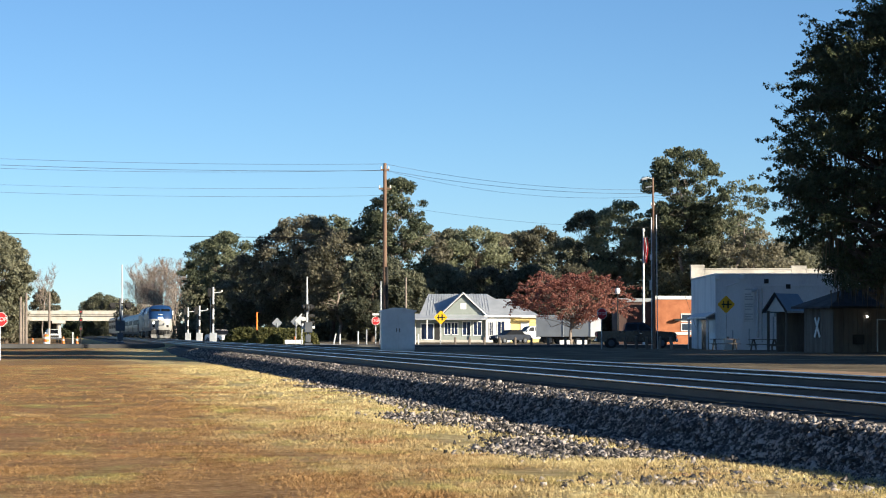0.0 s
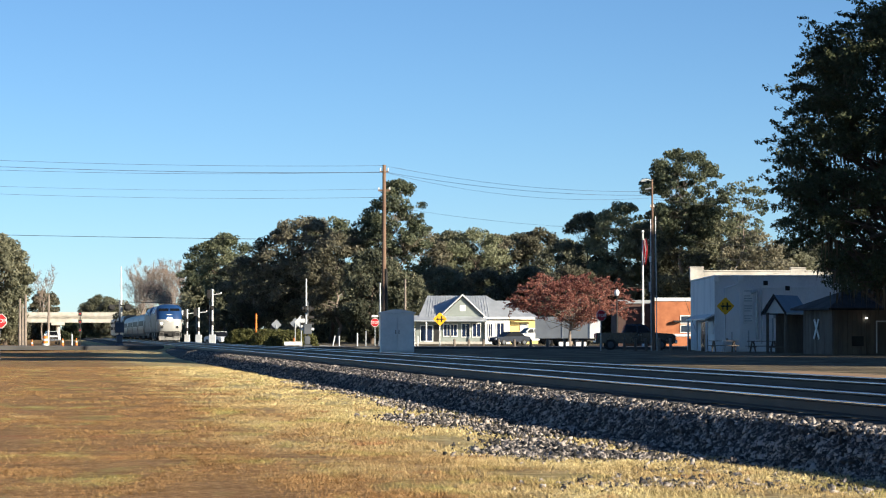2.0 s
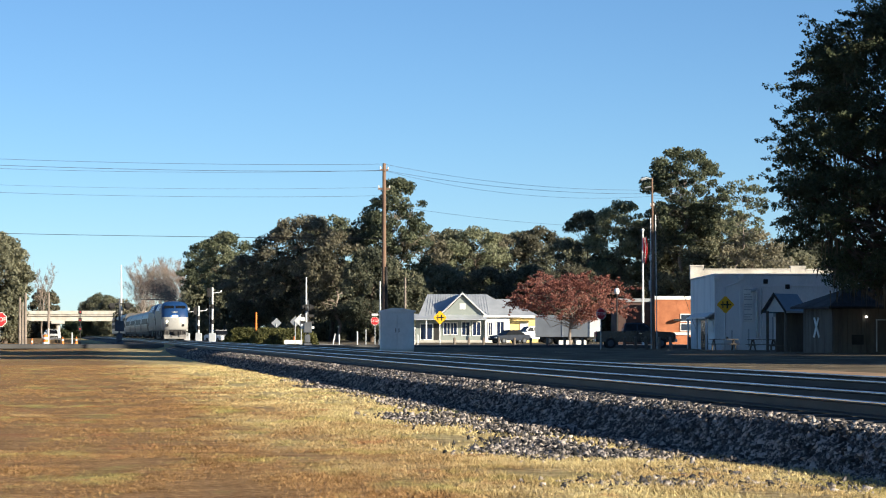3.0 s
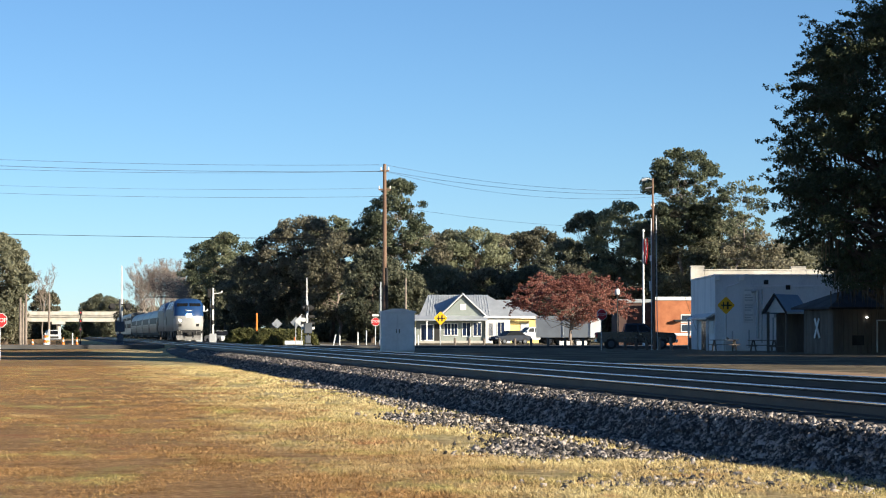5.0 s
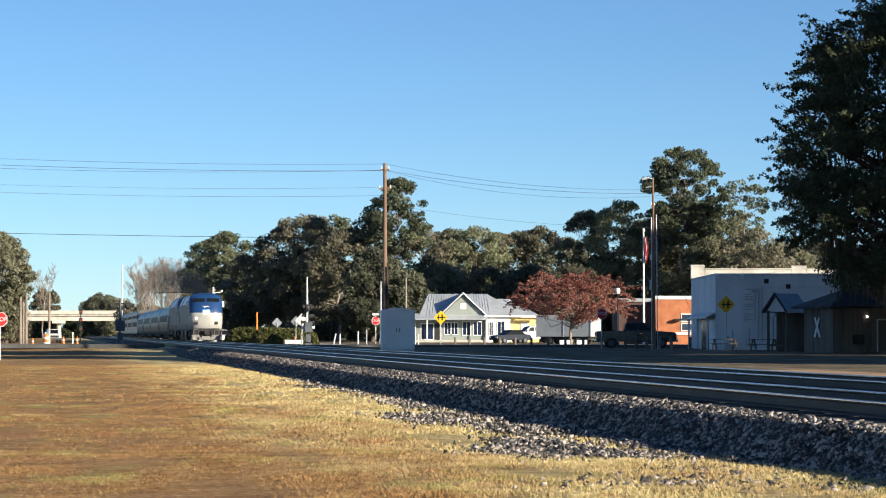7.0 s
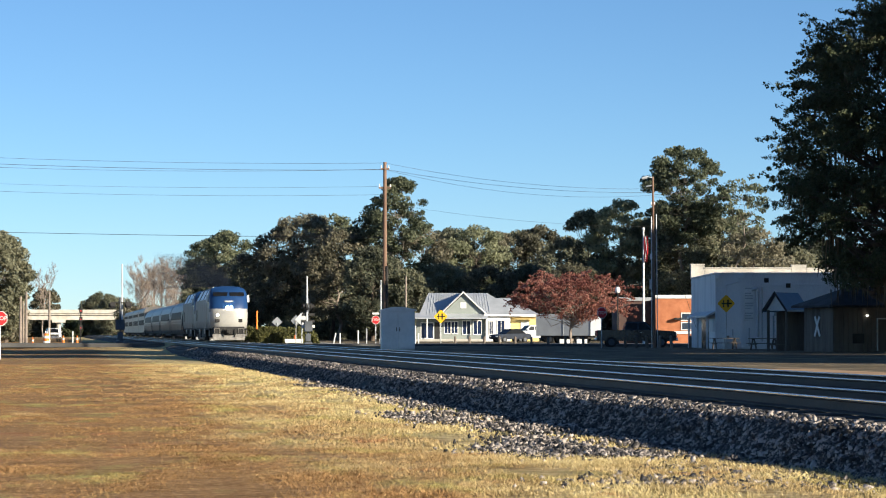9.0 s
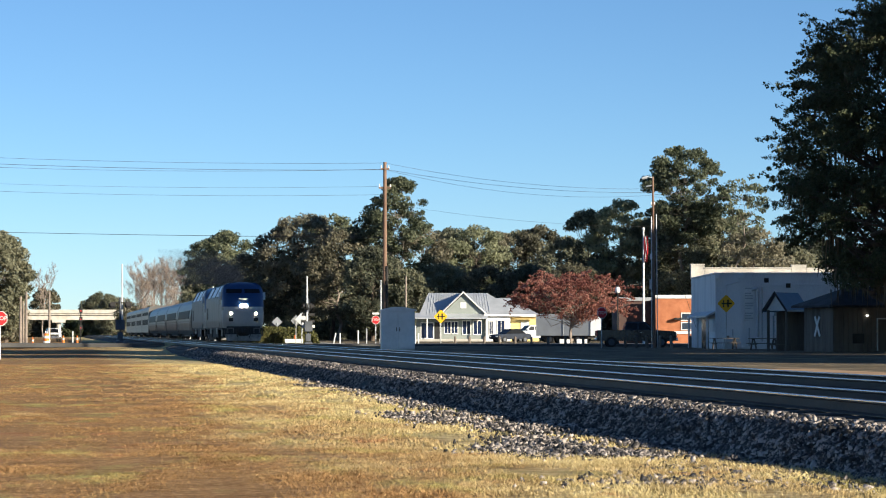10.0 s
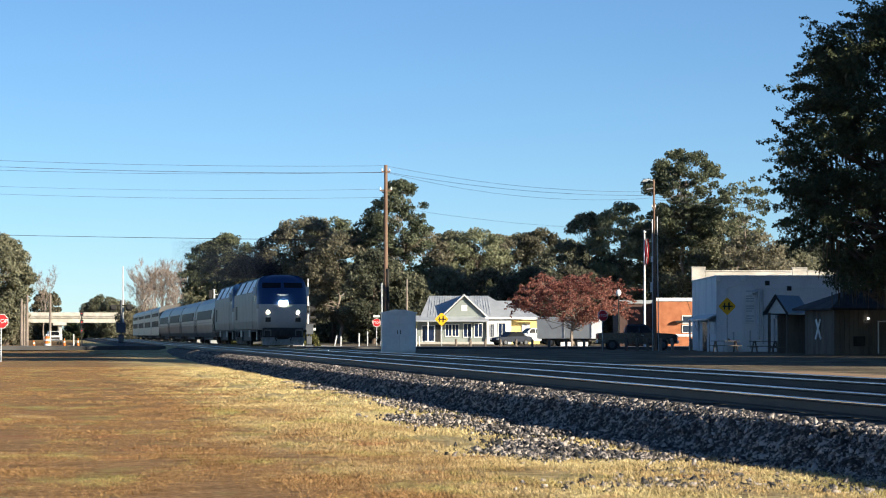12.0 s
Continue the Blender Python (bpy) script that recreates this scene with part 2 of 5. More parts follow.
def ground_material(name="lawn_and_dirt", lift=1.0, blades=False):
    m = bpy.data.materials.new(name)
    m.use_nodes = True
    nt = m.node_tree
    n, l = nt.nodes, nt.links
    b = n["Principled BSDF"]
    b.inputs["Roughness"].default_value, b.inputs["Specular IOR Level"].default_value = 0.95, 0.1
    co = n.new("ShaderNodeTexCoord")

    def noise_at(scale, detail, rough=0.6, stretch=(1, 1, 1)):
        mp, t = n.new("ShaderNodeMapping"), n.new("ShaderNodeTexNoise")
        mp.inputs["Scale"].default_value = stretch
        t.inputs["Scale"].default_value, t.inputs["Detail"].default_value, t.inputs["Roughness"].default_value = scale, detail, rough
        l.new(co.outputs["Object"], mp.inputs["Vector"])
        l.new(mp.outputs["Vector"], t.inputs["Vector"])
        return t.outputs["Fac"]

    def ramp(fac, stops):
        r = n.new("ShaderNodeValToRGB")
        while len(r.color_ramp.elements) < len(stops):
            r.color_ramp.elements.new(0.5)
        for e, (p, c) in zip(r.color_ramp.elements, stops):
            e.position, e.color = p, (*[v * lift for v in c], 1)
        l.new(fac, r.inputs["Fac"])
        return r.outputs["Color"]

    def mix(fac, a, c):
        x = n.new("ShaderNodeMix")
        x.data_type = "RGBA"
        l.new(fac, x.inputs["Factor"])
        l.new(a, x.inputs["A"])
        l.new(c, x.inputs["B"])
        return x.outputs["Result"]

    straw = ramp(noise_at(9, 5), [(0.3, (0.28, 0.215, 0.105)), (0.5, (0.48, 0.395, 0.205)), (0.7, (0.60, 0.52, 0.31))])
    brown = ramp(noise_at(11, 5), [(0.3, (0.15, 0.080, 0.038)), (0.5, (0.275, 0.165, 0.076)), (0.7, (0.41, 0.275, 0.14))])
    green = ramp(noise_at(13, 4), [(0.3, (0.16, 0.14, 0.045)), (0.6, (0.40, 0.36, 0.14))])
    # browner away from the railway, in patches
    sep = n.new("ShaderNodeSeparateXYZ")
    l.new(co.outputs["Object"], sep.inputs[0])
    away = n.new("ShaderNodeMapRange")
    l.new(sep.outputs["X"], away.inputs["Value"])
    away.inputs["From Min"].default_value, away.inputs["From Max"].default_value = 5.5, 1.5
    patch = n.new("ShaderNodeMath")
    patch.operation = "MULTIPLY_ADD"
    l.new(noise_at(0.55, 4, 0.6, (1, 0.35, 1)), patch.inputs[0])
    patch.inputs[1].default_value = 2.8
    away2 = n.new("ShaderNodeMath")
    away2.operation = "MULTIPLY_ADD"
    l.new(away.outputs[0], away2.inputs[0])
    away2.inputs[1].default_value, away2.inputs[2].default_value = 1.25, -1.35
    l.new(away2.outputs[0], patch.inputs[2])
    patch.use_clamp = True
    c1 = mix(patch.outputs[0], straw, brown)
    gmask = n.new("ShaderNodeMapRange")
    l.new(noise_at(0.8, 4, 0.6, (1, 0.4, 1)), gmask.inputs["Value"])
    gmask.inputs["From Min"].default_value, gmask.inputs["From Max"].default_value = 0.53, 0.71
    c2 = mix(gmask.outputs[0], c1, green)
    town = n.new("ShaderNodeMapRange")
    l.new(sep.outputs["X"], town.inputs["Value"])
    town.inputs["From Min"].default_value, town.inputs["From Max"].default_value = 15, 19
    grassy = ramp(noise_at(0.5, 5), [(0.35, (0.085, 0.07, 0.05)), (0.55, (0.16, 0.132, 0.09)), (0.74, (0.36, 0.29, 0.20))])
    # worn reddish soil here and there, and broad lighter and darker drifts
    soil = ramp(noise_at(14, 4), [(0.35, (0.20, 0.09, 0.045)), (0.65, (0.38, 0.20, 0.10))])
    smask = n.new("ShaderNodeMapRange")
    l.new(noise_at(0.75, 5, 0.65, (0.8, 0.6, 1)), smask.inputs["Value"])
    smask.inputs["From Min"].default_value, smask.inputs["From Max"].default_value = 0.585, 0.68
    c3 = mix(smask.outputs[0], c2, soil)
    drift = ramp(noise_at(1.6, 6, 0.7, (0.6, 1, 1)), [(0.32, (0.62, 0.59, 0.55)), (0.5, (0.97, 0.96, 0.94)), (0.66, (1.18, 1.18, 1.18))])
    mul = n.new("ShaderNodeMix")
    mul.data_type, mul.blend_type = "RGBA", "MULTIPLY"
    mul.inputs["Factor"].default_value = 1.0
    l.new(c3, mul.inputs["A"])
    l.new(drift, mul.inputs["B"])
    whole = mix(town.outputs[0], mul.outputs["Result"], grassy)
    if blades:
        ge = n.new("ShaderNodeNewGeometry")
        each = ramp(ge.outputs["Random Per Island"], [(0.0, (0.72, 0.70, 0.66)), (0.5, (0.94, 0.94, 0.92)), (1.0, (1.15, 1.16, 1.14))])
        vary = n.new("ShaderNodeMix")
        vary.data_type, vary.blend_type = "RGBA", "MULTIPLY"
        vary.inputs["Factor"].default_value = 1.0
        l.new(whole, vary.inputs["A"])
        l.new(each, vary.inputs["B"])
        whole = vary.outputs["Result"]
    l.new(whole, b.inputs["Base Color"])
    bp = n.new("ShaderNodeBump")
    bp.inputs["Strength"].default_value, bp.inputs["Distance"].default_value = 0.8, 0.05
    l.new(noise_at(30, 4), bp.inputs["Height"])
    l.new(bp.outputs["Normal"], b.inputs["Normal"])
    return m


def build_ground():
    ds = [-2500, -400, -120] + list(np.arange(-60, 8, 1.0)) + [7.4, 8.2, 9, 12, 16, 20, 26, 32, 40, 50, 65, 90, 150, 400, 2500]
    ds = sorted(set(float(x) for x in ds))
    ys = [-400, -60, 0] + list(np.arange(10, 130, 1.5)) + list(np.arange(130, 420, 12)) + [500, 700, 1000, 1800, 4500]
    verts = []
    for y in ys:
        for d in ds:
            near = 10 <= y <= 200 and -60 < d < 7.4
            bump = 0.06 * (noise.noise((d * 0.22, y * 0.1, 0)) + 0.4 * noise.noise((d * 0.9, y * 0.5, 3))) if near else 0
            rise = 0.5 * math.exp(-((y - 188) / 9) ** 2) * max(0, min(1, (d + 22) / 26)) if d < 9 else 0.25 * math.exp(-((y - 188) / 10) ** 2) * max(0, 1 - (d - 9) / 40)
            verts.append((d, y, ground_height(d) + bump + rise))
    w = len(ds)
    faces = [(i * w + j, i * w + j + 1, i * w + w + j + 1, i * w + w + j) for i in range(len(ys) - 1) for j in range(w - 1)]
    ob = sheet_object("ground", verts, faces, [ground_material()], smooth=True)
    ob.matrix_world = RAIL
    tagged(ob, "dry straw-coloured winter lawn with brown bare patches", "ground", kind="structure")


build_ground()

# ---- railway ----
NEAR, FAR = 9.65, 13.5           # centre lines of the two tracks
RAIL_TOP = 0.65
GAUGE = 1.5


def bed_profile(y):
    """Cross-section of the bed: a steep foot and a gentler shoulder, lower further along."""
    k = max(0.0, min(1.0, (y - 26) / 18))
    return [(7.38, -0.05), (7.5, 0.01), (8.05 - 0.22 * k, 0.40 - 0.08 * k), (8.26, 0.42), (8.34, 0.44), (9.0, 0.45), (10.4, 0.43), (11.6, 0.36), (12.6, 0.41), (14.3, 0.41), (15.1, 0.38), (15.9, 0.05), (16.3, -0.02)]


def build_bed():
    """The raised bed of broken stone under both tracks."""
    prof = bed_profile(0)
    ys = list(np.arange(10, 120, 0.5)) + list(np.arange(120, 400, 4)) + [500, 800, 1500, 3000]
    verts = []
    for y in ys:
        for k, (d, z) in enumerate(bed_profile(y)):
            j = 0.12 * noise.noise((y * 0.35, 0.3, 1)) + 0.05 * noise.noise((y * 1.7, k, 2)) if k < 3 else 0.02 * noise.noise((y * 2, k, 5))
            verts.append((d + j, y, z + 0.03 * noise.noise((y * 1.3, k * 1.7, 9))))
    w = len(prof)
    faces = [(i * w + j, i * w + j + 1, i * w + w + j + 1, i * w + w + j) for i in range(len(ys) - 1) for j in range(w - 1)]
    ob = sheet_object("ballast_bed", verts, faces, [M_BED, M_STAINSHADE])
    # the strip under the tracks is dark with stains and painted shade
    for p in ob.data.polygons:
        if p.center.x > 8.28:
            p.material_index = 1
    ob.matrix_world = RAIL
    tagged(ob, "raised bed of grey broken railway stone", "track bed", kind="structure")
    return ob


bed = build_bed()


def build_rail(x, name):
    prof = [(-0.07, 0), (0.07, 0), (0.07, 0.015), (0.012, 0.035), (0.012, 0.13), (0.037, 0.142), (0.037, 0.158), (0.037, 0.168), (0.03, 0.175), (-0.03, 0.175),
            (-0.037, 0.168), (-0.037, 0.158), (-0.037, 0.142), (-0.012, 0.13), (-0.012, 0.035), (-0.07, 0.015)]
    bm = bmesh.new()
    prism(bm, prof, 8, 1500)
    for f in bm.faces:
        if abs(f.normal.z) > 0.6 and f.calc_center_median().z > 0.15:
            f.material_index = 1
    for f in bm.faces:
        if all(v.co.z > 0.157 for v in f.verts):
            f.material_index = 1
    ob = part(name, bm, [M_RAIL, M_RAILTOP])
    ob.matrix_world = rail_pose(x, 0, RAIL_TOP - 0.175)
    tagged(ob, "rusty steel rail with a polished running surface", "rail", "rails of the double track", "structure")


for c in (NEAR, FAR):
    for sgn in (-1, 1):
        build_rail(c + sgn * GAUGE / 2, "rail")


# ---- trees ----
def leaf_cloud(centers, radii, per, size, flat=0.6, loose=1.8):
    """Corners of many small pointed leaves in soft clumps; they face outwards from their clump, more or less loosely."""
    out = []
    for c, r in zip(centers, radii):
        n = max(12, int(per * r ** 2))
        p = rng.normal(size=(n, 3))
        p /= np.linalg.norm(p, axis=1)[:, None]
        face = p + rng.normal(size=(n, 3)) * loose + np.array([0, 0, 0.25])
        face /= np.linalg.norm(face, axis=1)[:, None]
        p = p * (rng.random(n) ** 0.4)[:, None] * np.array([r, r, r * flat]) + c
        a = np.cross(face, rng.normal(size=(n, 3)))
        a /= np.linalg.norm(a, axis=1)[:, None]
        b = np.cross(face, a)
        s = size * (0.6 + 0.8 * rng.random(n))[:, None]
        a, b = a * s * 0.55, b * s
        out.append(np.stack([p - a - b * 0.5, p + a - b * 0.5, p + b], axis=1).reshape(-1, 3))
    return np.concatenate(out)


def limb(bm, a, b, r0, r1, bend=0.12, steps=3, seg=6):
    a, b = Vector(a), Vector(b)
    pts = [a]
    for i in range(1, steps):
        k = i / steps
        pts.append(a.lerp(b, k) + Vector(rng.normal(size=3)) * (b - a).length * bend * 0.5)
    pts.append(b)
    for i in range(steps):
        ra, rb = r0 + (r1 - r0) * i / steps, r0 + (r1 - r0) * (i + 1) / steps
        rod(bm, pts[i], pts[i + 1], ra, rb, seg=seg)


def tree(name, x, y, height, spread, base, mat, label, clumps=40, per=60, leaf=0.35, clump=0.2, trunk_r=0.3, bark=None, z=0.25, shape="round", group="trees behind the town", lean=0.0, moss=0, sprays=0, flat=0.72, loose=1.8, shoot=0.2):
    """A tapered trunk with limbs that end in clumps of leaves; base is the height of the crown's foot."""
    t = thing(name, pose(x, y, z), label, "tree", group)
    bm = bmesh.new()
    top = Vector((lean, 0, height * (0.94 if shape == "pine" else 0.72)))
    limb(bm, (0, 0, -0.2), top, trunk_r, trunk_r * 0.2, 0.06, 5, 8)
    cs, rs = [], []
    mid, half = (height + base) / 2, (height - base) / 2
    for i in range(clumps):
        for _ in range(20):
            u = rng.uniform(-1, 1)
            a = rng.uniform(0, 2 * math.pi)
            if shape == "pine":
                wide = (0.35 + 0.65 * math.sin(min(1, (1 - u) / 1.3) * math.pi * 0.62)) * rng.uniform(0.15, 1.0)
            elif shape == "vase":
                wide = (0.25 + 0.75 * min(1, (u + 1) / 1.1) ** 0.8) * math.sqrt(max(0.05, 1 - max(0, u) ** 2.5)) * rng.uniform(0.3, 1.0)
            elif shape == "broad":
                wide = math.sqrt(max(0.02, 1 - max(0, u) ** 2)) * rng.uniform(0.3, 1.0) ** 0.6
                if u < -0.62:
                    wide *= 0.72
            elif shape == "lobed":
                # a middle dome with lower lobes round it
                lobe = 0.62 + 0.38 * math.cos(3 * a)
                wide = (0.2 + 0.8 * min(1, (u + 1.05) / 0.75) ** 0.7) * rng.uniform(0.2, 1.0) ** 0.6
                if u > 0.1:
                    wide *= max(0.12, 1 - ((u - 0.1) / 0.92) ** 1.4) * (0.7 + 0.3 * lobe)
            else:
                wide = math.sqrt(max(0.02, 1 - u * u)) * rng.uniform(0.3, 1.0) ** 0.5
            c = np.array([math.cos(a) * wide * spread + lean * 0.7, math.sin(a) * wide * spread, mid + u * half * 0.94])
            break
        cs.append(c)
        rs.append(spread * clump * rng.uniform(0.65, 1.35))
        if i % 2 == 0:
            zz = max(base * 0.7, c[2] - 0.35 * np.hypot(c[0], c[1]) - 0.2)
            k = min(0.95, zz / top.z)
            limb(bm, top * k, c, trunk_r * 0.35 * (1.1 - k), trunk_r * 0.06, 0.2, 3, 5)
    shoots = bmesh.new()
    for i in range(sprays):
        # leafy shoots that stick out of the crown
        a, u = rng.uniform(0, 2 * math.pi), rng.uniform(-0.66, 0.95)
        k = math.sqrt(max(0.05, 1 - max(0, u) ** 2)) * rng.uniform(0.86, 1.0) * spread
        c = np.array([math.cos(a) * k, math.sin(a) * k, mid + u * half])
        d = np.array([math.cos(a), math.sin(a), rng.uniform(-0.25, 0.75)]) + rng.normal(size=3) * 0.3
        ln = spread * rng.uniform(0.12, 0.27)
        limb(shoots, c - d * ln * 0.4, c + d * ln * 0.9, 0.018, 0.006, 0.15, 3, 4)
        for j in range(8):
            cs.append(c + d * ln * (j / 7) + rng.normal(size=3) * 0.07 - np.array([0, 0, 0.04 * j * j / 8]))
            rs.append(shoot * (1.5 - 0.1 * j))
    part("trunk", bm, bark or M_BARK, t)
    if sprays:
        tagged(part("twig_spray", shoots, bark or M_BARK, t), kind="stuff")
    else:
        shoots.free()
    crown = array_object("crown", leaf_cloud(cs, rs, per, leaf, flat, loose), 3, mat, t)
    tagged(crown, kind="stuff")
    if moss:
        vs = []
        for i in range(moss):
            c = cs[rng.integers(clumps)]
            n = 10
            for k in range(n):
                p = c + np.array([rng.normal() * 0.35, rng.normal() * 0.35, -0.3 - rng.random() * 0.5])
                ln, w = rng.uniform(0.4, 1.3), rng.uniform(0.03, 0.08)
                a = rng.uniform(0, math.pi)
                dx, dy = math.cos(a) * w, math.sin(a) * w
                vs += [p + (dx, dy, 0), p - (dx, dy, 0), p + (rng.normal() * 0.06, rng.normal() * 0.06, -ln)]
        tagged(array_object("moss", np.array(vs), 3, M_MOSS, t), "hanging grey-brown Spanish moss", kind="stuff")
    return t


def bare_tree(name, x, y, height, spread, label, z=0.25, group="bare winter trees", r=0.17):
    """Trunk, rising limbs that fork twice, and a veil of fine twigs."""
    t = thing(name, pose(x, y, z), label, "tree", group)
    bm = bmesh.new()
    limb(bm, (0, 0, -0.2), (0, 0, height * 0.7), r * 1.2, r * 0.4, 0.05, 5, 7)
    tips = []
    for i in range(15):
        k = rng.uniform(0.2, 0.68)
        a = i * 2.4 + rng.normal() * 0.3
        ln = spread * rng.uniform(0.55, 1.0)
        start = Vector((0, 0, height * k))
        e = Vector((math.cos(a) * ln, math.sin(a) * ln, min(height * 0.93, height * k + (height * 0.97 - height * k) * rng.uniform(0.45, 0.95))))
        limb(bm, start, e, r * 0.42, r * 0.12, 0.14, 3, 5)
        for j in range(5):
            q = start.lerp(e, rng.uniform(0.35, 0.95))
            f = q + Vector((rng.normal() * 0.5, rng.normal() * 0.5, rng.uniform(0.5, 1.1))) * spread * 0.34
            f.z = min(f.z, height)
            limb(bm, q, f, r * 0.16, r * 0.05, 0.15, 2, 4)
            tips.append((q, f))
    part("trunk", bm, M_PALEBARK, t)
    vs = []
    for a, e in tips:
        for j in range(26):
            p = np.array(a.lerp(e, rng.uniform(0.2, 1.0)))
            d = rng.normal(size=3) * 0.6 + np.array([0, 0, 0.55])
            d *= spread * rng.uniform(0.08, 0.26) / np.linalg.norm(d)
            w = np.cross(d, rng.normal(size=3))
            w *= 0.02 / np.linalg.norm(w)
            vs += [p - w, p + w, p + d]
    tagged(array_object("twig_spray", np.array(vs), 3, M_TWIG, t), kind="stuff")
    return t


def build_trees():
    oak = "tall evergreen oak with dense olive-green leaves in low sun"
    pine = "tall pine with airy tufts of needles in low sun"
    brown = "half-bare hardwood with brownish winter leaves"
    # far wood behind the town, in uneven rows
    west = [(-40, 430, 13, 5, 0), (-37.5, 400, 16.2, 5, 1), (-33.5, 384, 16.8, 4.5, 1), (-30, 372, 12.5, 4.5, 0), (-26.5, 350, 12.5, 4.5, 2), (-22.8, 342, 15.5, 4.5, 2), (-19, 340, 17.6, 5.5, 2),
            (-15.5, 345, 17.5, 4.5, 1), (-14, 330, 14.5, 5, 2), (-10, 335, 17.5, 4.5, 0), (-9, 318, 12, 4.2, 0), (-24, 392, 13, 5, 0), (-20, 378, 14, 5, 0)]
    middle = [(-3.0, 335, 15.5, 4.5, 2), (1.2, 342, 15.6, 4.2, 0), (4.5, 338, 15.6, 4.5, 1), (7.5, 345, 15, 4.5, 2), (10.5, 350, 15.2, 4.6, 0), (13.5, 346, 15.8, 4.5, 2), (16.5, 335, 14, 4.5, 0),
              (-5, 320, 9, 4, 0), (0, 330, 10, 4.5, 0), (6, 325, 9.5, 4.5, 2), (12, 328, 10, 4.5, 0), (16, 310, 9.5, 4.5, 2)]
    east = [(18.5, 318, 17, 3.8, 0), (22.5, 314, 18, 4.6, 1), (26, 314, 15.5, 4.5, 0), (31, 310, 17, 6, 0), (36, 313, 15.5, 5.2, 0), (37.5, 300, 13.5, 5, 2), (42, 305, 12, 5, 0),
            (47, 310, 12.5, 5, 0), (52, 315, 12, 5, 2), (21, 318, 11, 4, 0)]
    far = [(-96, 700, 12, 6, 0), (-101, 720, 11, 5, 0), (-92, 690, 10.5, 5, 0), (-84, 705, 9, 6, 0)]
    for x, y, h, s, k in west + middle + east + far:
        if k == 1:
            tree("pine_tree", x, y, h, s, h * 0.38, M_PINE, pine, 110, 135, 0.21, 0.2, 0.3, shape="round", flat=0.62)
        elif k == 2:
            tree("hardwood_tree", x, y, h, s, h * 0.2, M_BROWNLEAF, brown, 110, 110, 0.22, 0.2, 0.25, M_PALEBARK, loose=1.2)
        else:
            tree("oak_tree", x, y, h, s, h * 0.08, M_OAK, oak, 135, 140, 0.22, 0.215, 0.3)
    tree("pine_tree", -6.0, 330, 21.8, 4.5, 6, M_PINE, "tall slender pine standing above the wood", 150, 150, 0.22, 0.2, 0.32, M_PALEBARK, flat=0.62)
    tree("pine_tree", 29.8, 306, 24.2, 5.1, 12, M_PINE, "tall pine with a broad rounded crown above the roofs", 150, 150, 0.22, 0.19, 0.35, M_PALEBARK, flat=0.62)
    tree("pine_tree", 36.3, 300, 20.6, 2.8, 11, M_PINE, "thin tall pine with a sparse crown", 60, 90, 0.22, 0.25, 0.25, M_PALEBARK, flat=0.62)
    # beside the far line
    for x, y, h, s in ((-61, 505, 15, 3.6), (-57.5, 495, 17, 4.0), (-54.5, 480, 16, 3.6), (-50.5, 470, 15, 3.4), (-47.5, 460, 13.5, 3), (-59, 488, 16.5, 4.2), (-55.5, 500, 17.5, 4.4), (-52, 478, 16, 4), (-62.5, 520, 14.5, 3.6), (-110, 640, 23.5, 6.0), (-104.5, 650, 20, 5.0), (-114, 660, 21, 5.5)):
        bare_tree("bare_tree", x, y, h, s, "leafless pale-limbed winter tree beside the railway")
    tree("oak_tree", -54.0, 300, 13.4, 4.3, 0.6, M_OAK, "dense dark evergreen tree across the lawn", 220, 170, 0.22, 0.22, group="")
    tree("hardwood_tree", -116, 725, 14, 4.5, 2.0, M_BROWNLEAF, brown, 90, 80, 0.4, 0.24, group="")
    tree("hardwood_tree", -56.6, 322, 6.5, 2.6, 0.5, M_BROWNLEAF, brown, 60, 110, 0.22, 0.26, group="")
    # red tree by the street
    tree("red_tree", 11.35, 220, 6.35, 4.9, 2.2, M_REDLEAF, "small spreading street tree with rust-red autumn leaves", 150, 190, 0.105, 0.12, 0.17, M_PALEBARK, shape="lobed", sprays=130, group="", loose=1.5, shoot=0.16)
    # the live oak in front of the shops
    tree("live_oak", 24.3, 130, 18.6, 6.2, 3.3, M_LIVEOAK, "large dark live oak hung with Spanish moss", 440, 440, 0.095, 0.135, 0.55, shape="broad", group="", moss=260, sprays=420, loose=1.8, shoot=0.19)
    # oaks further along the street, whose shade lies over the crossing
    for x, y, h, c in ((36.5, 82, 14, 8), (35.5, 101, 25, 8.5), (33.5, 124, 27, 8), (37, 142, 27, 7), (41, 132, 20, 7), (47, 149, 20.0, 8)):
        tree("live_oak", x, y, h, c, 2.5, M_LIVEOAK, "large dark live oak along the street", 240, 65, 0.5, 0.2, 0.6, shape="broad", group="")
    # low wood that closes the gaps between the trunks; behind the overpass dark leaves stand in for shadow
    for x0, x1, y, h, mat in ((-42, -6, 405, 11.5, M_OAK), (-24, 22, 362, 12.5, M_OAK), (12, 62, 332, 12.5, M_OAK), (-125, -75, 740, 6, M_LIVEOAK), (-64, -44, 500, 9, M_BROWNLEAF), (-74, -60, 350, 6, M_BROWNLEAF), (-130, -112, 720, 9, M_BROWNLEAF)):
        n = int((x1 - x0) / 3.2)
        cs, rs = [], []
        for k in range(n * 8):
            cs.append(np.array([rng.uniform(x0, x1), y + rng.normal() * 4, rng.uniform(0.03, 1) * h * (0.8 + 0.3 * noise.noise((k * 0.3, y, 0)))]))
            rs.append(rng.uniform(1.2, 2.4))
        ob = array_object("thicket", leaf_cloud(cs, rs, 90, 0.36, 0.85), 3, mat)
        tagged(ob, "dense dark green undergrowth behind the town", "thicket", kind="stuff")


build_trees()

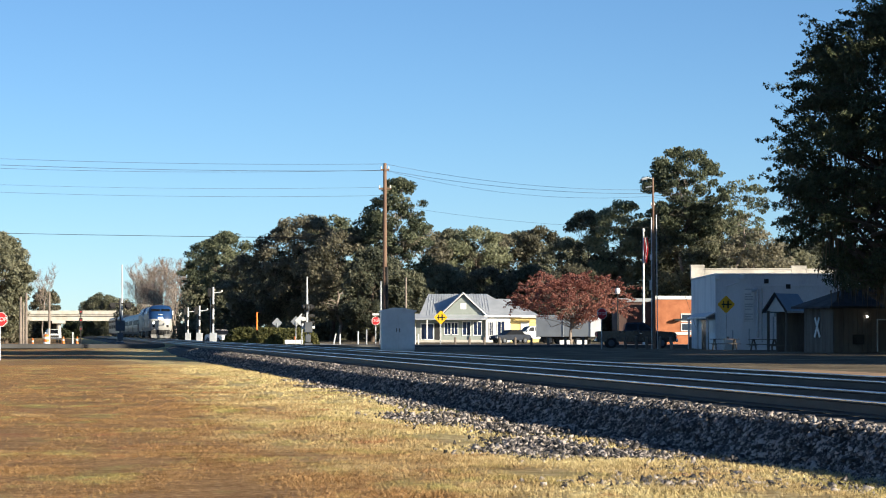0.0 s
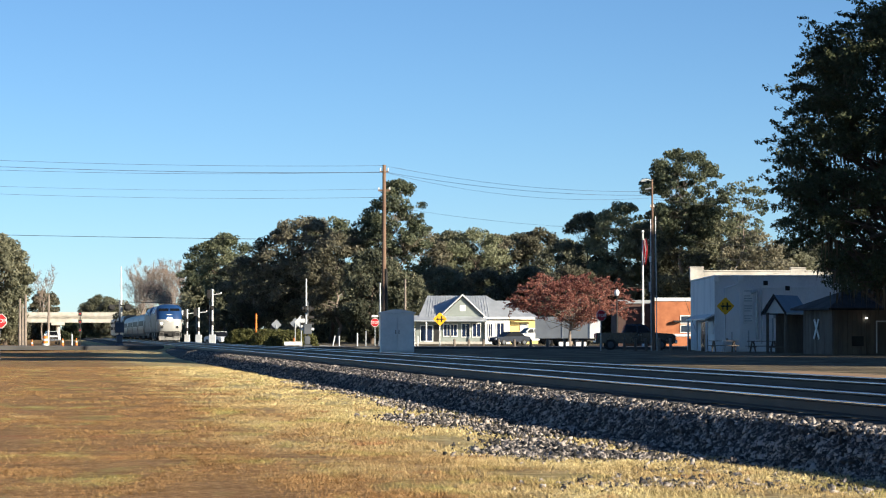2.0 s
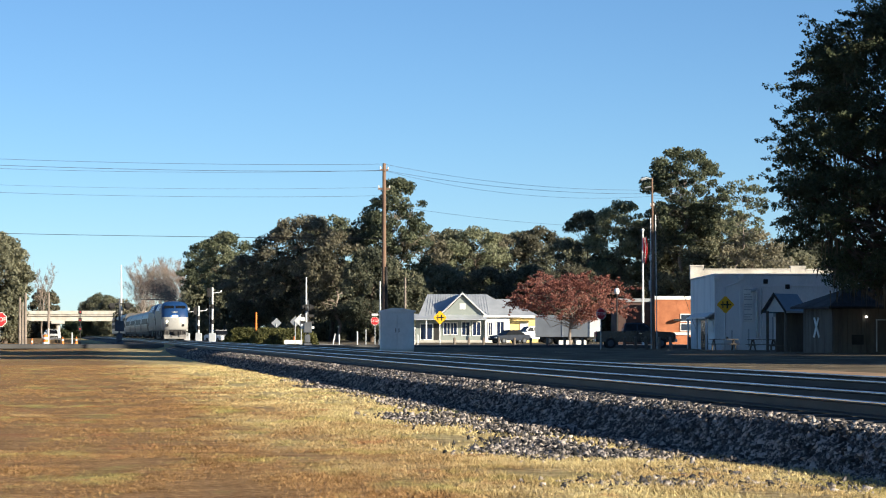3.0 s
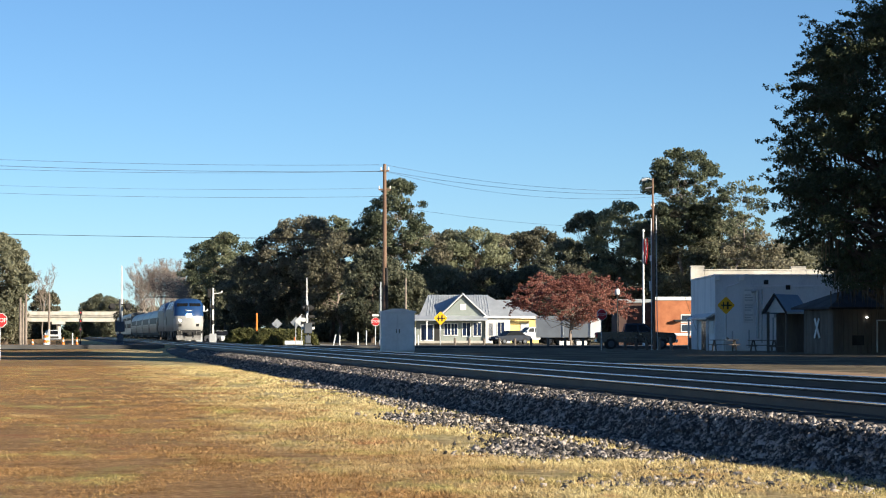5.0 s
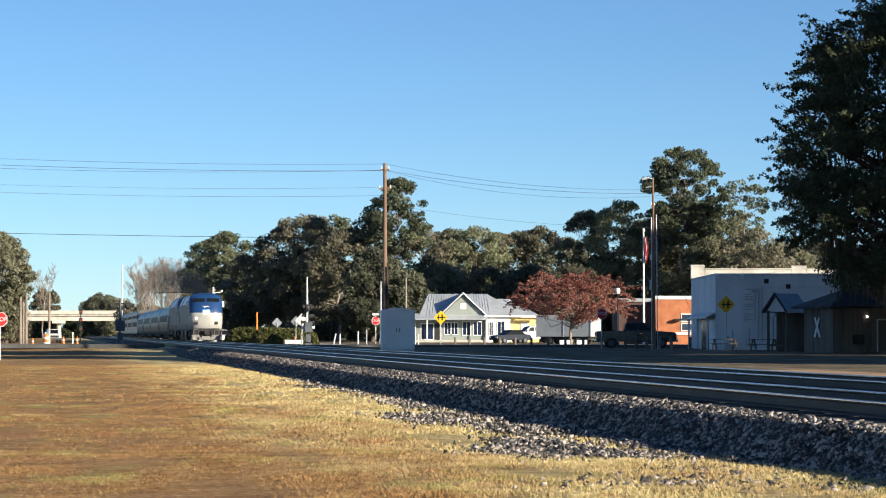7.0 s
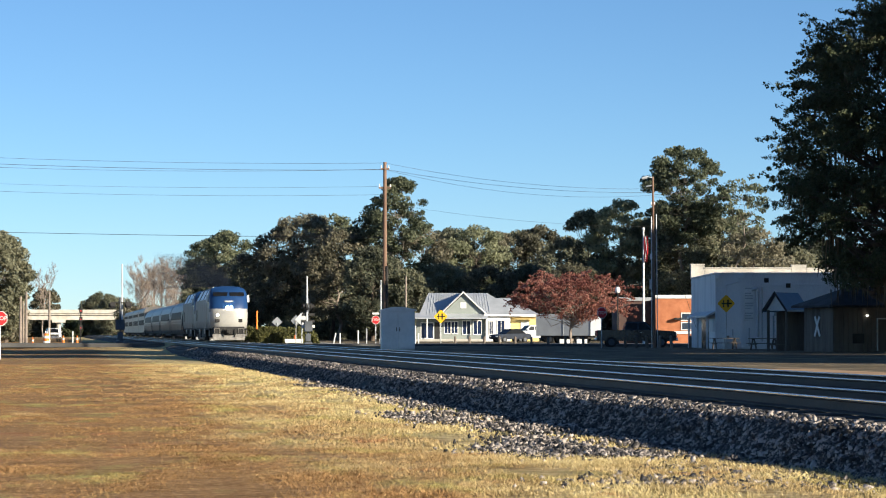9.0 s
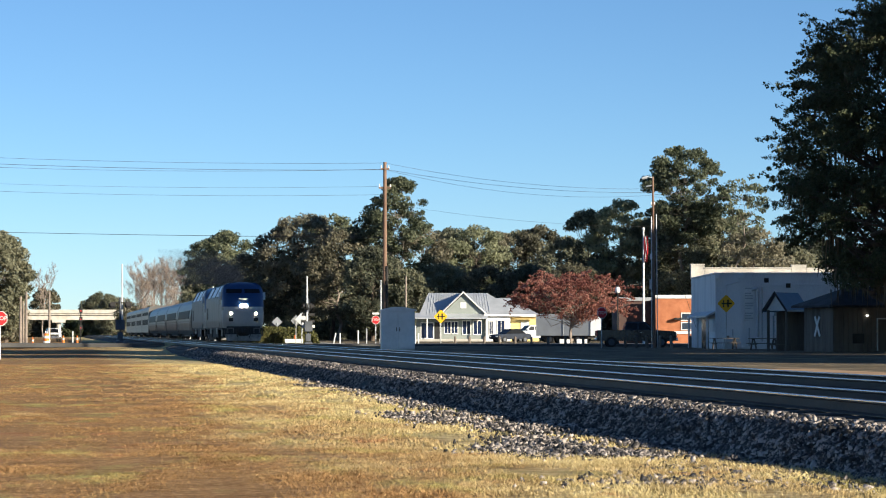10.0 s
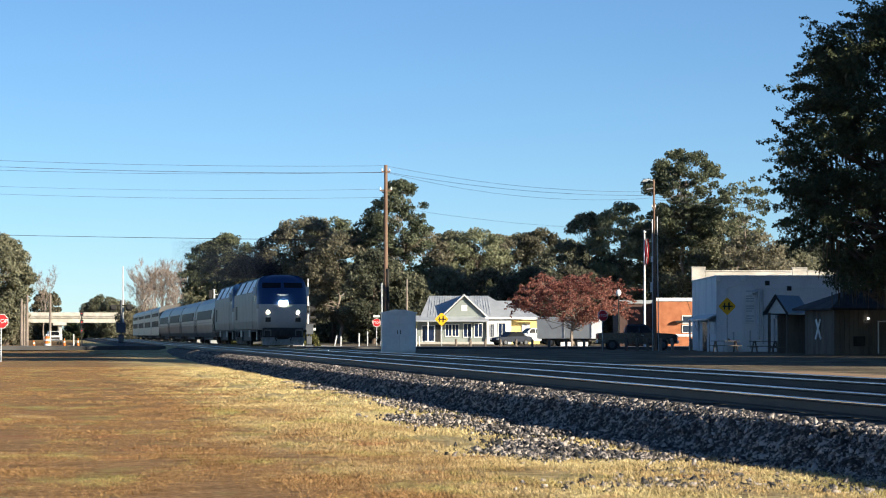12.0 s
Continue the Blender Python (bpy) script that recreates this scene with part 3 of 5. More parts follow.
# ---- train ----
def loft(levels, length=20.0, cols=9):
    """Stacked plan outlines from (z, half width of the cab, front setback, nose roundness, half width behind the cab), open behind."""
    rows = []
    for z, w, f, c, wr in levels:
        r = [(-wr, length, z), (-wr, 3.5, z), (-w, 2.95, z), (-w, f * 0.5 + 1.0, z)]
        for i in range(cols):
            u = -1 + 2 * i / (cols - 1)
            r.append((u * w * (0.93 if abs(u) == 1 else 0.95), f + c * abs(u) ** 2.6, z))
        r += [(w, f * 0.5 + 1.0, z), (w, 2.95, z), (wr, 3.5, z), (wr, length, z)]
        rows.append(r)
    return rows


def skin(bm, rows, pick=lambda c: 0):
    vs = [[bm.verts.new(p) for p in r] for r in rows]
    for a, b in zip(vs, vs[1:]):
        for i in range(len(a) - 1):
            f = bm.faces.new((a[i], a[i + 1], b[i + 1], b[i]))
            f.material_index = pick(f.calc_center_median())
    n = len(vs[0])
    for r in (vs[0], vs[-1]):
        bm.faces.new(r)
    bm.faces.new([r[0] for r in vs] + [r[-1] for r in vs[::-1]])
    return bm


def wheelset(parent, y, r=0.5):
    bm = bmesh.new()
    for s in (-1, 1):
        rod(bm, (s * 0.69, 0, 0), (s * 0.82, 0, 0), r, r, seg=20)
        rod(bm, (s * 0.66, 0, 0), (s * 0.69, 0, 0), r + 0.03, r + 0.03, seg=20)
        for k in range(4):
            a = k * math.pi / 2
            box(bm, (s * 0.83 - 0.01, -0.05, 0.2), (s * 0.83 + 0.01, 0.05, 0.4), m=Matrix.Rotation(a, 4, "X"))
    rod(bm, (-0.7, 0, 0), (0.7, 0, 0), 0.09, seg=8)
    w = part("wheelset", bm, M_BLACK, parent)
    w.location = (0, y, 0)
    return w


def bogie(parent, y, axle=2.8, r=0.5):
    bm = bmesh.new()
    for s in (-1, 1):
        box(bm, (s * 1.0 - 0.09, -axle / 2 - 0.5, 0.05), (s * 1.0 + 0.09, axle / 2 + 0.5, 0.28), 0.03)
        for k in (-1, 1):
            box(bm, (s * 1.05 - 0.12, k * axle / 2 - 0.2, -0.18), (s * 1.05 + 0.12, k * axle / 2 + 0.2, 0.2), 0.03)
            rod(bm, (s * 1.12, k * 0.55, -0.2), (s * 1.12, k * 0.55, 0.3), 0.12, seg=8)
    box(bm, (-1.0, -0.25, 0), (1.0, 0.25, 0.35), 0.03)
    b = part("bogie", bm, M_BLACK, parent, "sooty cast bogie frame")
    b.location = (0, y, 0.55)
    for k in (-1, 1):
        wheelset(b, k * axle / 2, r)
    return b


def locomotive():
    t = thing("locomotive", Matrix(), "silver diesel passenger locomotive with a blue cab front and lit headlights", "locomotive", "locomotives of the train")
    L = 20.6
    levels = [(1.05, 1.36, 0.25, 0.4, 1.36), (1.12, 1.46, 0.18, 0.42, 1.46), (1.6, 1.52, 0.08, 0.45, 1.52), (2.35, 1.54, 0.0, 0.45, 1.52), (2.62, 1.54, 0.05, 0.46, 1.52), (3.0, 1.53, 0.22, 0.48, 1.52),
              (3.4, 1.52, 0.45, 0.48, 1.50), (3.62, 1.50, 0.60, 0.48, 1.39), (3.95, 1.44, 0.86, 0.45, 1.23), (4.2, 1.30, 1.12, 0.42, 1.10), (4.36, 1.02, 1.45, 0.38, 0.85), (4.43, 0.5, 1.8, 0.25, 0.45)]

    # index 3 paints the nose in the sunlit tone of the same silver
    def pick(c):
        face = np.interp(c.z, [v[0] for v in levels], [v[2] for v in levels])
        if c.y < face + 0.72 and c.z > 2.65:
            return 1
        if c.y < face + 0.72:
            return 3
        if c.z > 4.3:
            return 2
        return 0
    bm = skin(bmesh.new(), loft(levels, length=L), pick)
    body = part("body", bm, [M_SHADESILVER, M_BLUE, M_BLACK, M_LITSILVER], t, "silver body with a blue cab face")
    for p in body.data.polygons:
        p.use_smooth = p.material_index in (1, 3)
    # windscreens lie on the sloping face
    slope = math.atan2(0.86 - 0.60, 0.33)
    for s in (-1, 1):
        bm = bmesh.new()
        box(bm, (-0.57, -0.02, -0.19), (0.57, 0.02, 0.19), 0.02)
        w = part("windscreen", bm, M_DARKGLASS, body, "dark slanted windscreen")
        w.matrix_local = pose(s * 0.66, 0.76, 3.78, -math.degrees(slope), 0, s * 9)
    # side windows, louvres and door
    for s in (-1, 1):
        for y0, y1, z0, z1, m, nm in ((1.9, 2.7, 2.75, 3.3, M_DARKGLASS, "cab_window"), (17.6, 19.0, 1.75, 2.65, M_BLACK, "air_louvre"), (4.2, 4.9, 1.15, 3.1, M_SHADESILVER, "cab_door")):
            bm = bmesh.new()
            x = s * 1.515
            box(bm, (x - 0.02, y0, z0), (x + 0.02, y1, z1), 0.01)
            part(nm, bm, m, body)
    # sloping roof hatches, light between dark; the light ones hold the sky's sheen in their paint
    for s in (-1, 1):
        for y0, y1, m in ((3.7, 5.0, M_BLACK), (5.04, 8.4, M_SKYLITHATCH), (8.44, 9.4, M_BLACK), (9.44, 13.6, M_SKYLITHATCH), (13.64, 15.2, M_BLACK), (15.24, 18.6, M_SKYLITHATCH), (18.64, 20.2, M_BLACK)):
            bm = bmesh.new()
            box(bm, (-0.44, y0, -0.02), (0.44, y1, 0.02), 0.01)
            h = part("roof_hatch", bm, m, body)
            h.matrix_local = pose(s * 1.295, 0, 3.815, 0, s * 63, 0)
    for y in (7.0, 10.5, 14, 17):
        part("roof_fan", rods(((0, y, 4.36), (0, y, 4.5), 0.55, 0.5), seg=14), M_BLACK, body)
    # headlights in the nose, ditch lights low down
    for s in (-1, 1):
        bm = rods(((s * 0.14, 0.0, 2.70), (s * 0.14, 0.3, 2.70), 0.13), seg=14)
        part("headlight", bm, M_HEADLIGHT, t, "lit round headlight")
        bm = rods(((s * 0.90, 0.12, 2.13), (s * 0.90, 0.5, 2.13), 0.08), seg=14)
        part("ditch_light", bm, M_HEADLIGHT, t, "lit ditch light")
        bm = boxes(((s * 0.90 - 0.16, 0.14, 1.55), (s * 0.90 + 0.16, 0.6, 1.82)), bevel=0.02)
        part("marker_lamp", bm, M_BLACK, t)
        bm = boxes(((s * 1.62 - 0.09, 1.6, 3.15), (s * 1.62 + 0.09, 1.72, 3.7)), bevel=0.02)
        part("mirror", bm, M_WHITE, t)
    bm = bmesh.new()
    prism(bm, [(-0.38, 3.24), (0.38, 3.24), (0.24, 3.16), (0.08, 3.13), (-0.08, 3.13), (-0.24, 3.16)], 0.27, 0.5)
    part("nose_emblem", bm, M_LITSILVER, body, "pale swept emblem")
    # dark pocket for the coupler and hoses, above the pilot
    bm = boxes(((-1.22, 0.06, 0.56), (1.22, 0.55, 1.2)), bevel=0.05)
    part("coupler_pocket", bm, M_BLACK, t, "dark recess round the coupler")
    for s in (-1, 1):
        part("grab_iron", rods(((s * 0.75, 0.02, 1.05), (s * 1.15, 0.02, 1.05), 0.03), ((s * 0.75, 0.02, 0.7), (s * 0.75, 0.02, 1.05), 0.03), ((s * 1.15, 0.02, 0.7), (s * 1.15, 0.02, 1.05), 0.03), seg=6), M_SHADESILVER, t)
        part("air_hose", rods(((s * 0.42, -0.02, 1.0), (s * 0.5, -0.1, 0.6), 0.04), ((s * 0.5, -0.1, 0.6), (s * 0.4, -0.08, 0.38), 0.035), seg=6), M_TYRE, t, "black rubber air hose")
    # pilot, coupler and hoses
    bm = bmesh.new()
    prism(bm, [(-1.2, 0.14), (1.2, 0.14), (1.32, 0.58), (1.2, 0.62), (0.45, 0.62), (0.35, 0.5), (-0.35, 0.5), (-0.45, 0.62), (-1.2, 0.62), (-1.32, 0.58)], -0.02, 0.5)
    part("pilot_plow", bm, M_PLOW, t, "pale snowplow pilot")
    bm = boxes(((-1.3, 0.6, 0.5), (1.3, 1.6, 1.06)), bevel=0.03)
    box(bm, (-0.16, -0.35, 0.72), (0.16, 0.7, 0.98), 0.04)
    box(bm, (-0.22, -0.42, 0.68), (0.05, -0.15, 1.02), 0.04)
    for x in (-0.8, -0.5, 0.5, 0.85):
        rod(bm, (x, 0.3, 1.0), (x * 0.8, 0.22, 0.5), 0.035, seg=6)
    part("coupler", bm, M_BLACK, t)
    bm = boxes(((-1.5, 0.9, 0.95), (1.5, L - 0.1, 1.06)), bevel=0.02)
    box(bm, (-1.4, 7.2, 0.35), (1.4, 13.2, 1.0), 0.08)
    part("underframe", bm, M_BLACK, t)
    for s in (-1, 1):
        for y0, y1, x, z in ((5.9, 7.4, 1.5, 0.62), (13.0, 14.6, 1.5, 0.62), (1.1, 1.7, 1.47, 0.45)):
            part("side_skirt", boxes(((s * x - 0.03, y0, z), (s * x + 0.03, y1, 1.06))), M_SHADESILVER, t)
    bm = boxes(((-1.1, L, 1.0), (1.1, L + 0.35, 3.6)), bevel=0.05)
    part("gangway", bm, M_BLACK, t)
    bogie(t, 3.9)
    bogie(t, 16.7)
    return t


def coach(kind):
    L = 25.6
    tube = kind == "tube"
    t = thing("coach", Matrix(), "stainless steel tube-bodied passenger coach with a dark window band" if tube else "tall flat-sided stainless steel sleeping car with two rows of windows", "passenger car", "coaches of the train")
    if tube:
        prof = [(1.30, 0.62), (1.46, 0.95), (1.57, 1.6), (1.57, 2.2), (1.50, 2.8), (1.30, 3.3), (0.95, 3.65), (0.5, 3.82), (0, 3.87)]
    else:
        prof = [(1.42, 0.62), (1.54, 0.72), (1.55, 2.4), (1.54, 3.7), (1.42, 3.98), (1.05, 4.18), (0.5, 4.27), (0, 4.29)]
    outline = prof[:-1] + [(0, prof[-1][1])] + [(-a, z) for a, z in prof[-2::-1]]
    bm = prism(bmesh.new(), outline, 0.25, L - 0.25)
    # the steel's colour already holds the shade of the flank
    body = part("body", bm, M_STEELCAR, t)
    bm = boxes(((-1.1, -0.1, 0.9), (1.1, L + 0.1, 3.3 if tube else 3.6)), ((-1.2, 6.5, 0.35), (1.2, 18.5, 0.75)), bevel=0.04)
    part("gangway", bm, M_BLACK, t)
    for s in (-1, 1):
        if tube:
            bm = bmesh.new()
            box(bm, (-0.03, 2.9, -0.36), (0.03, L - 2.9, 0.36), 0.01)
            w = part("window_band", bm, M_TINTED, body)
            w.matrix_local = pose(s * 1.552, 0, 2.36, 0, -s * 6, 0)
            for y in (1.1, L - 2.0):
                bm = boxes(((s * 1.575 - 0.015, y, 0.95), (s * 1.575 + 0.015, y + 0.85, 2.1)), bevel=0.01)
                part("door", bm, M_SHADESILVER, body)
            bm = boxes(((s * 1.585 - 0.01, 0.3, 1.70), (s * 1.585 + 0.01, L - 0.3, 1.80)))
            part("stripe", bm, M_RED if s > 0 else M_SHADESILVER, body)
        else:
            for z0, z1 in ((1.75, 2.45), (3.0, 3.42)):
                for k in range(9):
                    y = 2.4 + k * 2.35
                    bm = boxes(((s * 1.55 - 0.025, y, z0), (s * 1.55 + 0.025, y + 1.75, z1)), bevel=0.01)
                    part("window", bm, M_TINTED, body)
    bogie(t, 3.6, 2.6, 0.46)
    bogie(t, L - 3.6, 2.6, 0.46)
    return t




# ---- town: buildings ----
def house():
    """Cottage with a metal hip roof, front cross gable, porch and yellow wing."""
    t = thing("cottage", pose(0, 300, 0.3), "sage and yellow wooden cottage with pale metal roof", "house")
    part("wall", boxes(((-3.2, 0, 0), (5.2, 9, 3.3)), bevel=0.02), M_GREENWALL, t, "sage-painted clapboard wall")
    part("wall", boxes(((5.2, -0.5, 0), (8.1, 8, 3.2)), bevel=0.02), M_WHITE, t, "white-painted bay wall")
    part("wall", boxes(((8.1, 0.7, 0), (11.6, 8, 3.0)), bevel=0.02), M_YELLOWWALL, t, "bright yellow clapboard wall")
    # clapboards of the yellow wing
    bm = bmesh.new()
    for k in range(14):
        box(bm, (8.12, 0.665, 0.2 + k * 0.2), (11.58, 0.70, 0.37 + k * 0.2))
    tagged(part("clapboards", bm, M_YELLOWWALL, t), kind="stuff")
    part("cornice", boxes(((4.9, -0.9, 3.02), (12.0, -0.5, 3.28)), bevel=0.03), M_WHITE, t, "white cornice")
    part("cornice", boxes(((8.1, 0.3, 2.95), (12.0, 0.7, 3.2)), bevel=0.03), M_WHITE, t, "white cornice")

    def hip(x0, x1, y0, y1, r0, r1, yr, z0, z1):
        bm = bmesh.new()
        a = [bm.verts.new(p) for p in ((x0, y0, z0), (x1, y0, z0), (x1, y1, z0), (x0, y1, z0))]
        b = [bm.verts.new(p) for p in ((r0, yr, z1), (r1, yr, z1))]
        for f in ((a[0], a[1], b[1], b[0]), (a[1], a[2], b[1]), (a[2], a[3], b[0], b[1]), (a[3], a[0], b[0]), a[::-1]):
            bm.faces.new(f)
        return bm
    main = part("roof", hip(-2.9, 9.9, -0.6, 9.5, -1.8, 5.4, 4.4, 3.2, 5.9), M_TIN, t, "pale standing-seam metal roof")
    for k in range(24):
        x = -1.6 + k * 0.3
        part("roof_seam", rods(((x, 4.3, 5.92), (x * 1.1 - 0.2, -0.55, 3.25), 0.025), seg=4), M_TIN, main)
    part("roof", hip(5.0, 10.0, 0.2, 9.0, 5.5, 8.2, 4.6, 3.2, 5.3), M_TIN, t, "pale metal rear roof")
    part("roof", hip(7.6, 11.9, 0.2, 8.4, 8.2, 9.6, 4.2, 3.1, 4.5), M_TIN, t, "low pale metal roof over the yellow wing")
    # porch and its roof
    bm = bmesh.new()
    prism(bm, [(-1.9, 2.85), (0.2, 3.45), (0.2, 3.30), (-1.9, 2.72)], -4.0, 5.4, axis="x")
    part("porch_roof", bm, M_TIN, t, "low blue-grey porch roof")
    for x in (-3.6, -1.9, -0.3, 5.2):
        part("porch_post", boxes(((x - 0.08, -1.75, 0), (x + 0.08, -1.59, 2.8)), bevel=0.02), M_WHITE, t)
    part("porch_floor", boxes(((-4.0, -1.9, 0.0), (5.2, 0, 0.3)), bevel=0.02), M_CONCRETE, t)
    # front gable
    bm = bmesh.new()
    prism(bm, [(-0.1, 3.3), (5.0, 3.3), (2.45, 5.7)], -0.35, 4.2)
    part("gable", bm, M_GREENWALL, t, "sage gable with pale trim")
    for a, b in (((-0.5, 3.15), (2.45, 5.95)), ((5.4, 3.15), (2.45, 5.95))):
        bm = bmesh.new()
        prism(bm, [a, b, (b[0], b[1] + 0.12), (a[0], a[1] + 0.12)], -0.7, 4.4)
        part("gable_roof", bm, M_TIN, t)
        bm = bmesh.new()
        prism(bm, [(a[0], a[1] - 0.12), (b[0], b[1] - 0.12), b, a], -0.76, -0.66)
        part("bargeboard", bm, M_WHITE, t)
    part("gable_vent", boxes(((2.1, -0.40, 4.0), (2.8, -0.34, 4.7))), M_WHITE, t)

    def window(x0, x1, z0, z1, y, glass=M_NAVY):
        w = part("window", boxes(((x0 - 0.1, y - 0.07, z0 - 0.1), (x1 + 0.1, y - 0.03, z0)), ((x0 - 0.1, y - 0.07, z1), (x1 + 0.1, y - 0.03, z1 + 0.1)), ((x0 - 0.1, y - 0.07, z0), (x0, y - 0.03, z1)), ((x1, y - 0.07, z0), (x1 + 0.1, y - 0.03, z1)), (((x0 + x1) / 2 - 0.03, y - 0.06, z0), ((x0 + x1) / 2 + 0.03, y - 0.03, z1))), M_WHITE, t)
        part("pane", boxes(((x0, y - 0.04, z0), (x1, y - 0.012, z1))), glass, w)
    window(-2.6, -1.2, 0.4, 2.2, 0)
    for x in (0.2, 1.0):
        window(x, x + 0.75, 1.0, 2.35, 0)
    for x in (2.4, 3.7):
        window(x, x + 0.9, 0.9, 2.45, 0)
    window(5.6, 6.0, 0.9, 2.4, -0.5)
    window(6.6, 7.4, 0.7, 2.5, -0.5)
    window(9.5, 10.3, 0.9, 2.3, 0.66, M_WHITE)
    part("door", boxes(((-1.0, -0.05, 0.3), (-0.2, -0.01, 2.3)), bevel=0.01), M_BLACK, t)


def white_store():
    """Flat-roofed white commercial building; its rear parapet stands above the roof."""
    t = thing("white_store", pose(0, 165, 0.2), "flat-roofed white plastered store with a raised rear parapet", "building")
    x0, x1 = 18.07, 30.0
    part("wall", boxes(((x0, 0, 0), (x1, 16, 5.06)), bevel=0.02), M_WHITEWALL, t)
    part("roof_edge", boxes(((x0 - 0.07, -0.08, 5.063), (x1, 0.3, 5.17)), bevel=0.02), M_WHITEWALL, t, "narrow metal roof edge")
    part("roof_edge", boxes(((x0 - 0.07, 0.304, 5.063), (x0 + 0.3, 15.5, 5.17)), bevel=0.02), M_WHITEWALL, t, "narrow metal roof edge")
    part("roof_deck", boxes(((x0 + 0.304, 0.304, 5.063), (x1, 15.5, 5.10))), M_CONCRETE, t)
    for a, b, z in ((18.0, 19.0, 6.08), (19.004, 25.3, 5.82), (25.304, 26.4, 6.02), (26.404, 28.6, 5.80)):
        p = part("parapet", boxes(((a, 15.6, 5.063), (b, 15.99, z)), bevel=0.03), M_CREAM, t, "white parapet in the sun")
        part("coping", boxes(((a - 0.03, 15.54, z + 0.003), (b, 16.06, z + 0.09)), bevel=0.02), M_CREAM, p)
    for x in (18.0, 19.62):
        part("scupper", boxes(((x, -0.4, 4.75), (x + 0.34, -0.085, 5.12)), bevel=0.03), M_WHITE, t, "white rain-water box")
    part("downpipe", rods(((18.75, -0.06, 0.1), (18.75, -0.06, 4.3), 0.04), ((18.75, -0.06, 4.3), (19.7, -0.1, 4.6), 0.04), seg=8), M_WHITEWALL, t)
    part("band", boxes(((x0 + 1.9, -0.05, 4.3), (x1, -0.004, 4.42)), bevel=0.01), M_WHITEWALL, t, "plaster band")
    for x in (19.7, 22.0, 24.6):
        part("pilaster", boxes(((x, -0.09, 0), (x + 0.22, -0.004, 4.29)), bevel=0.01), M_WHITEWALL, t)
    # notice board with lines of writing too small to read
    board = part("wall_board", boxes(((19.95, -0.10, 1.95), (20.62, -0.055, 4.3)), bevel=0.01), M_WHITE, t, "tall white notice board")
    for k in range(13):
        if k % 4 != 3:
            part("text_bar", boxes(((20.02, -0.112, 2.1 + 0.165 * k), (20.55 - 0.12 * (k % 3 == 1), -0.102, 2.17 + 0.165 * k))), M_GALV, board)
    # flue with a hood, pipes and vents
    part("flue", rods(((20.85, -0.22, 0.9), (20.85, -0.22, 4.1), 0.09), ((20.9, -0.22, 4.12), (20.45, -0.22, 4.0), 0.10), seg=10), M_GALV, t)
    part("flue", rods(((21.15, -0.2, 0.6), (21.15, -0.2, 4.2), 0.05), seg=8), M_GALV, t)
    for x, z in ((21.3, 4.5), (22.75, 4.15)):
        part("wall_vent", boxes(((x, -0.1, z), (x + 0.3, -0.01, z + 0.3)), bevel=0.01), M_BLACK, t, "dark square vent")
    for x, z0, z1 in ((19.2, 0.6, 1.4), (21.9, 0.4, 2.3), (22.4, 0.4, 1.9), (20.3, 0.3, 1.5)):
        part("service_pipe", rods(((x, -0.07, z0), (x, -0.07, z1), 0.05), seg=8), M_GALV, t)
    part("meter_box", boxes(((21.95, -0.2, 2.3), (22.3, -0.02, 2.9)), bevel=0.02), M_GALV, t)
    part("heat_pump", boxes(((18.5, -1.1, 0.02), (19.3, -0.4, 0.85)), bevel=0.04), M_GALV, t, "pale outdoor air conditioning unit")
    # side entrance under an awning; a dark sheet stands in for its shaded opening
    part("doorway", boxes(((x0 - 0.03, 4.2, 0.05), (x0 - 0.005, 8.6, 2.1)), bevel=0.005), M_DARKGLASS, t, "dark sheet for the shaded side doorway")
    part("window", boxes(((x0 - 0.08, 0.6, 1.25), (x0 - 0.01, 3.6, 2.1)), bevel=0.01), M_WHITE, t, "white shuttered side window")
    bm = bmesh.new()
    prism(bm, [(17.45, 2.3), (x0 - 0.005, 2.62), (x0 - 0.005, 2.5), (17.45, 2.18)], 0.1, 13.0)
    part("awning", bm, M_GALV, t, "sloping grey awning over the side entrance")
    for y in (0.4, 6.4, 12.6):
        part("awning_post", boxes(((17.5, y, 0), (17.62, y + 0.12, 2.2)), bevel=0.01), M_WHITEWALL, t)
    part("door", boxes(((23.4, -0.06, 0.05), (24.3, -0.01, 2.1)), bevel=0.01), M_GALV, t)


def brick_store():
    t = thing("brick_store", pose(0, 240, 0.3), "low orange brick building with white trim and flat roof", "building")
    part("wall", boxes(((20.45, 0, 0), (27, 12, 4.35)), bevel=0.02), M_BRICK, t)
    part("wall", boxes(((17.1, 2.0, 0), (20.446, 12, 4.15)), bevel=0.02), M_SHADEBRICK, t, "brick wing with shade painted into its colour")
    part("coping", boxes(((20.35, -0.12, 4.353), (27.1, 0.4, 4.7)), bevel=0.03), M_WHITE, t)
    part("coping", boxes(((17.0, 1.9, 4.153), (20.34, 2.4, 4.5)), bevel=0.03), M_GALV, t)
    part("sill_band", boxes(((20.4, -0.1, 0.95), (27, -0.004, 1.2)), bevel=0.02), M_WHITE, t)
    for z in (1.3, 2.2):
        w = part("window", boxes(((22.95, -0.08, z), (24.3, -0.01, z + 0.8)), bevel=0.01), M_WHITE, t)
        part("pane", boxes(((23.05, -0.10, z + 0.1), (24.2, -0.082, z + 0.7))), M_BLUEGLASS, w)
    part("planter_shelf", boxes(((22.3, -0.6, 2.3), (23.0, -0.11, 2.5)), bevel=0.02), M_BLACK, t, "dark bracket")
    # courses of brick on the sunny wall
    bm = bmesh.new()
    for k in range(40):
        for j in range(12):
            x = 20.5 + j * 0.21 + (0.1 if k % 2 else 0)
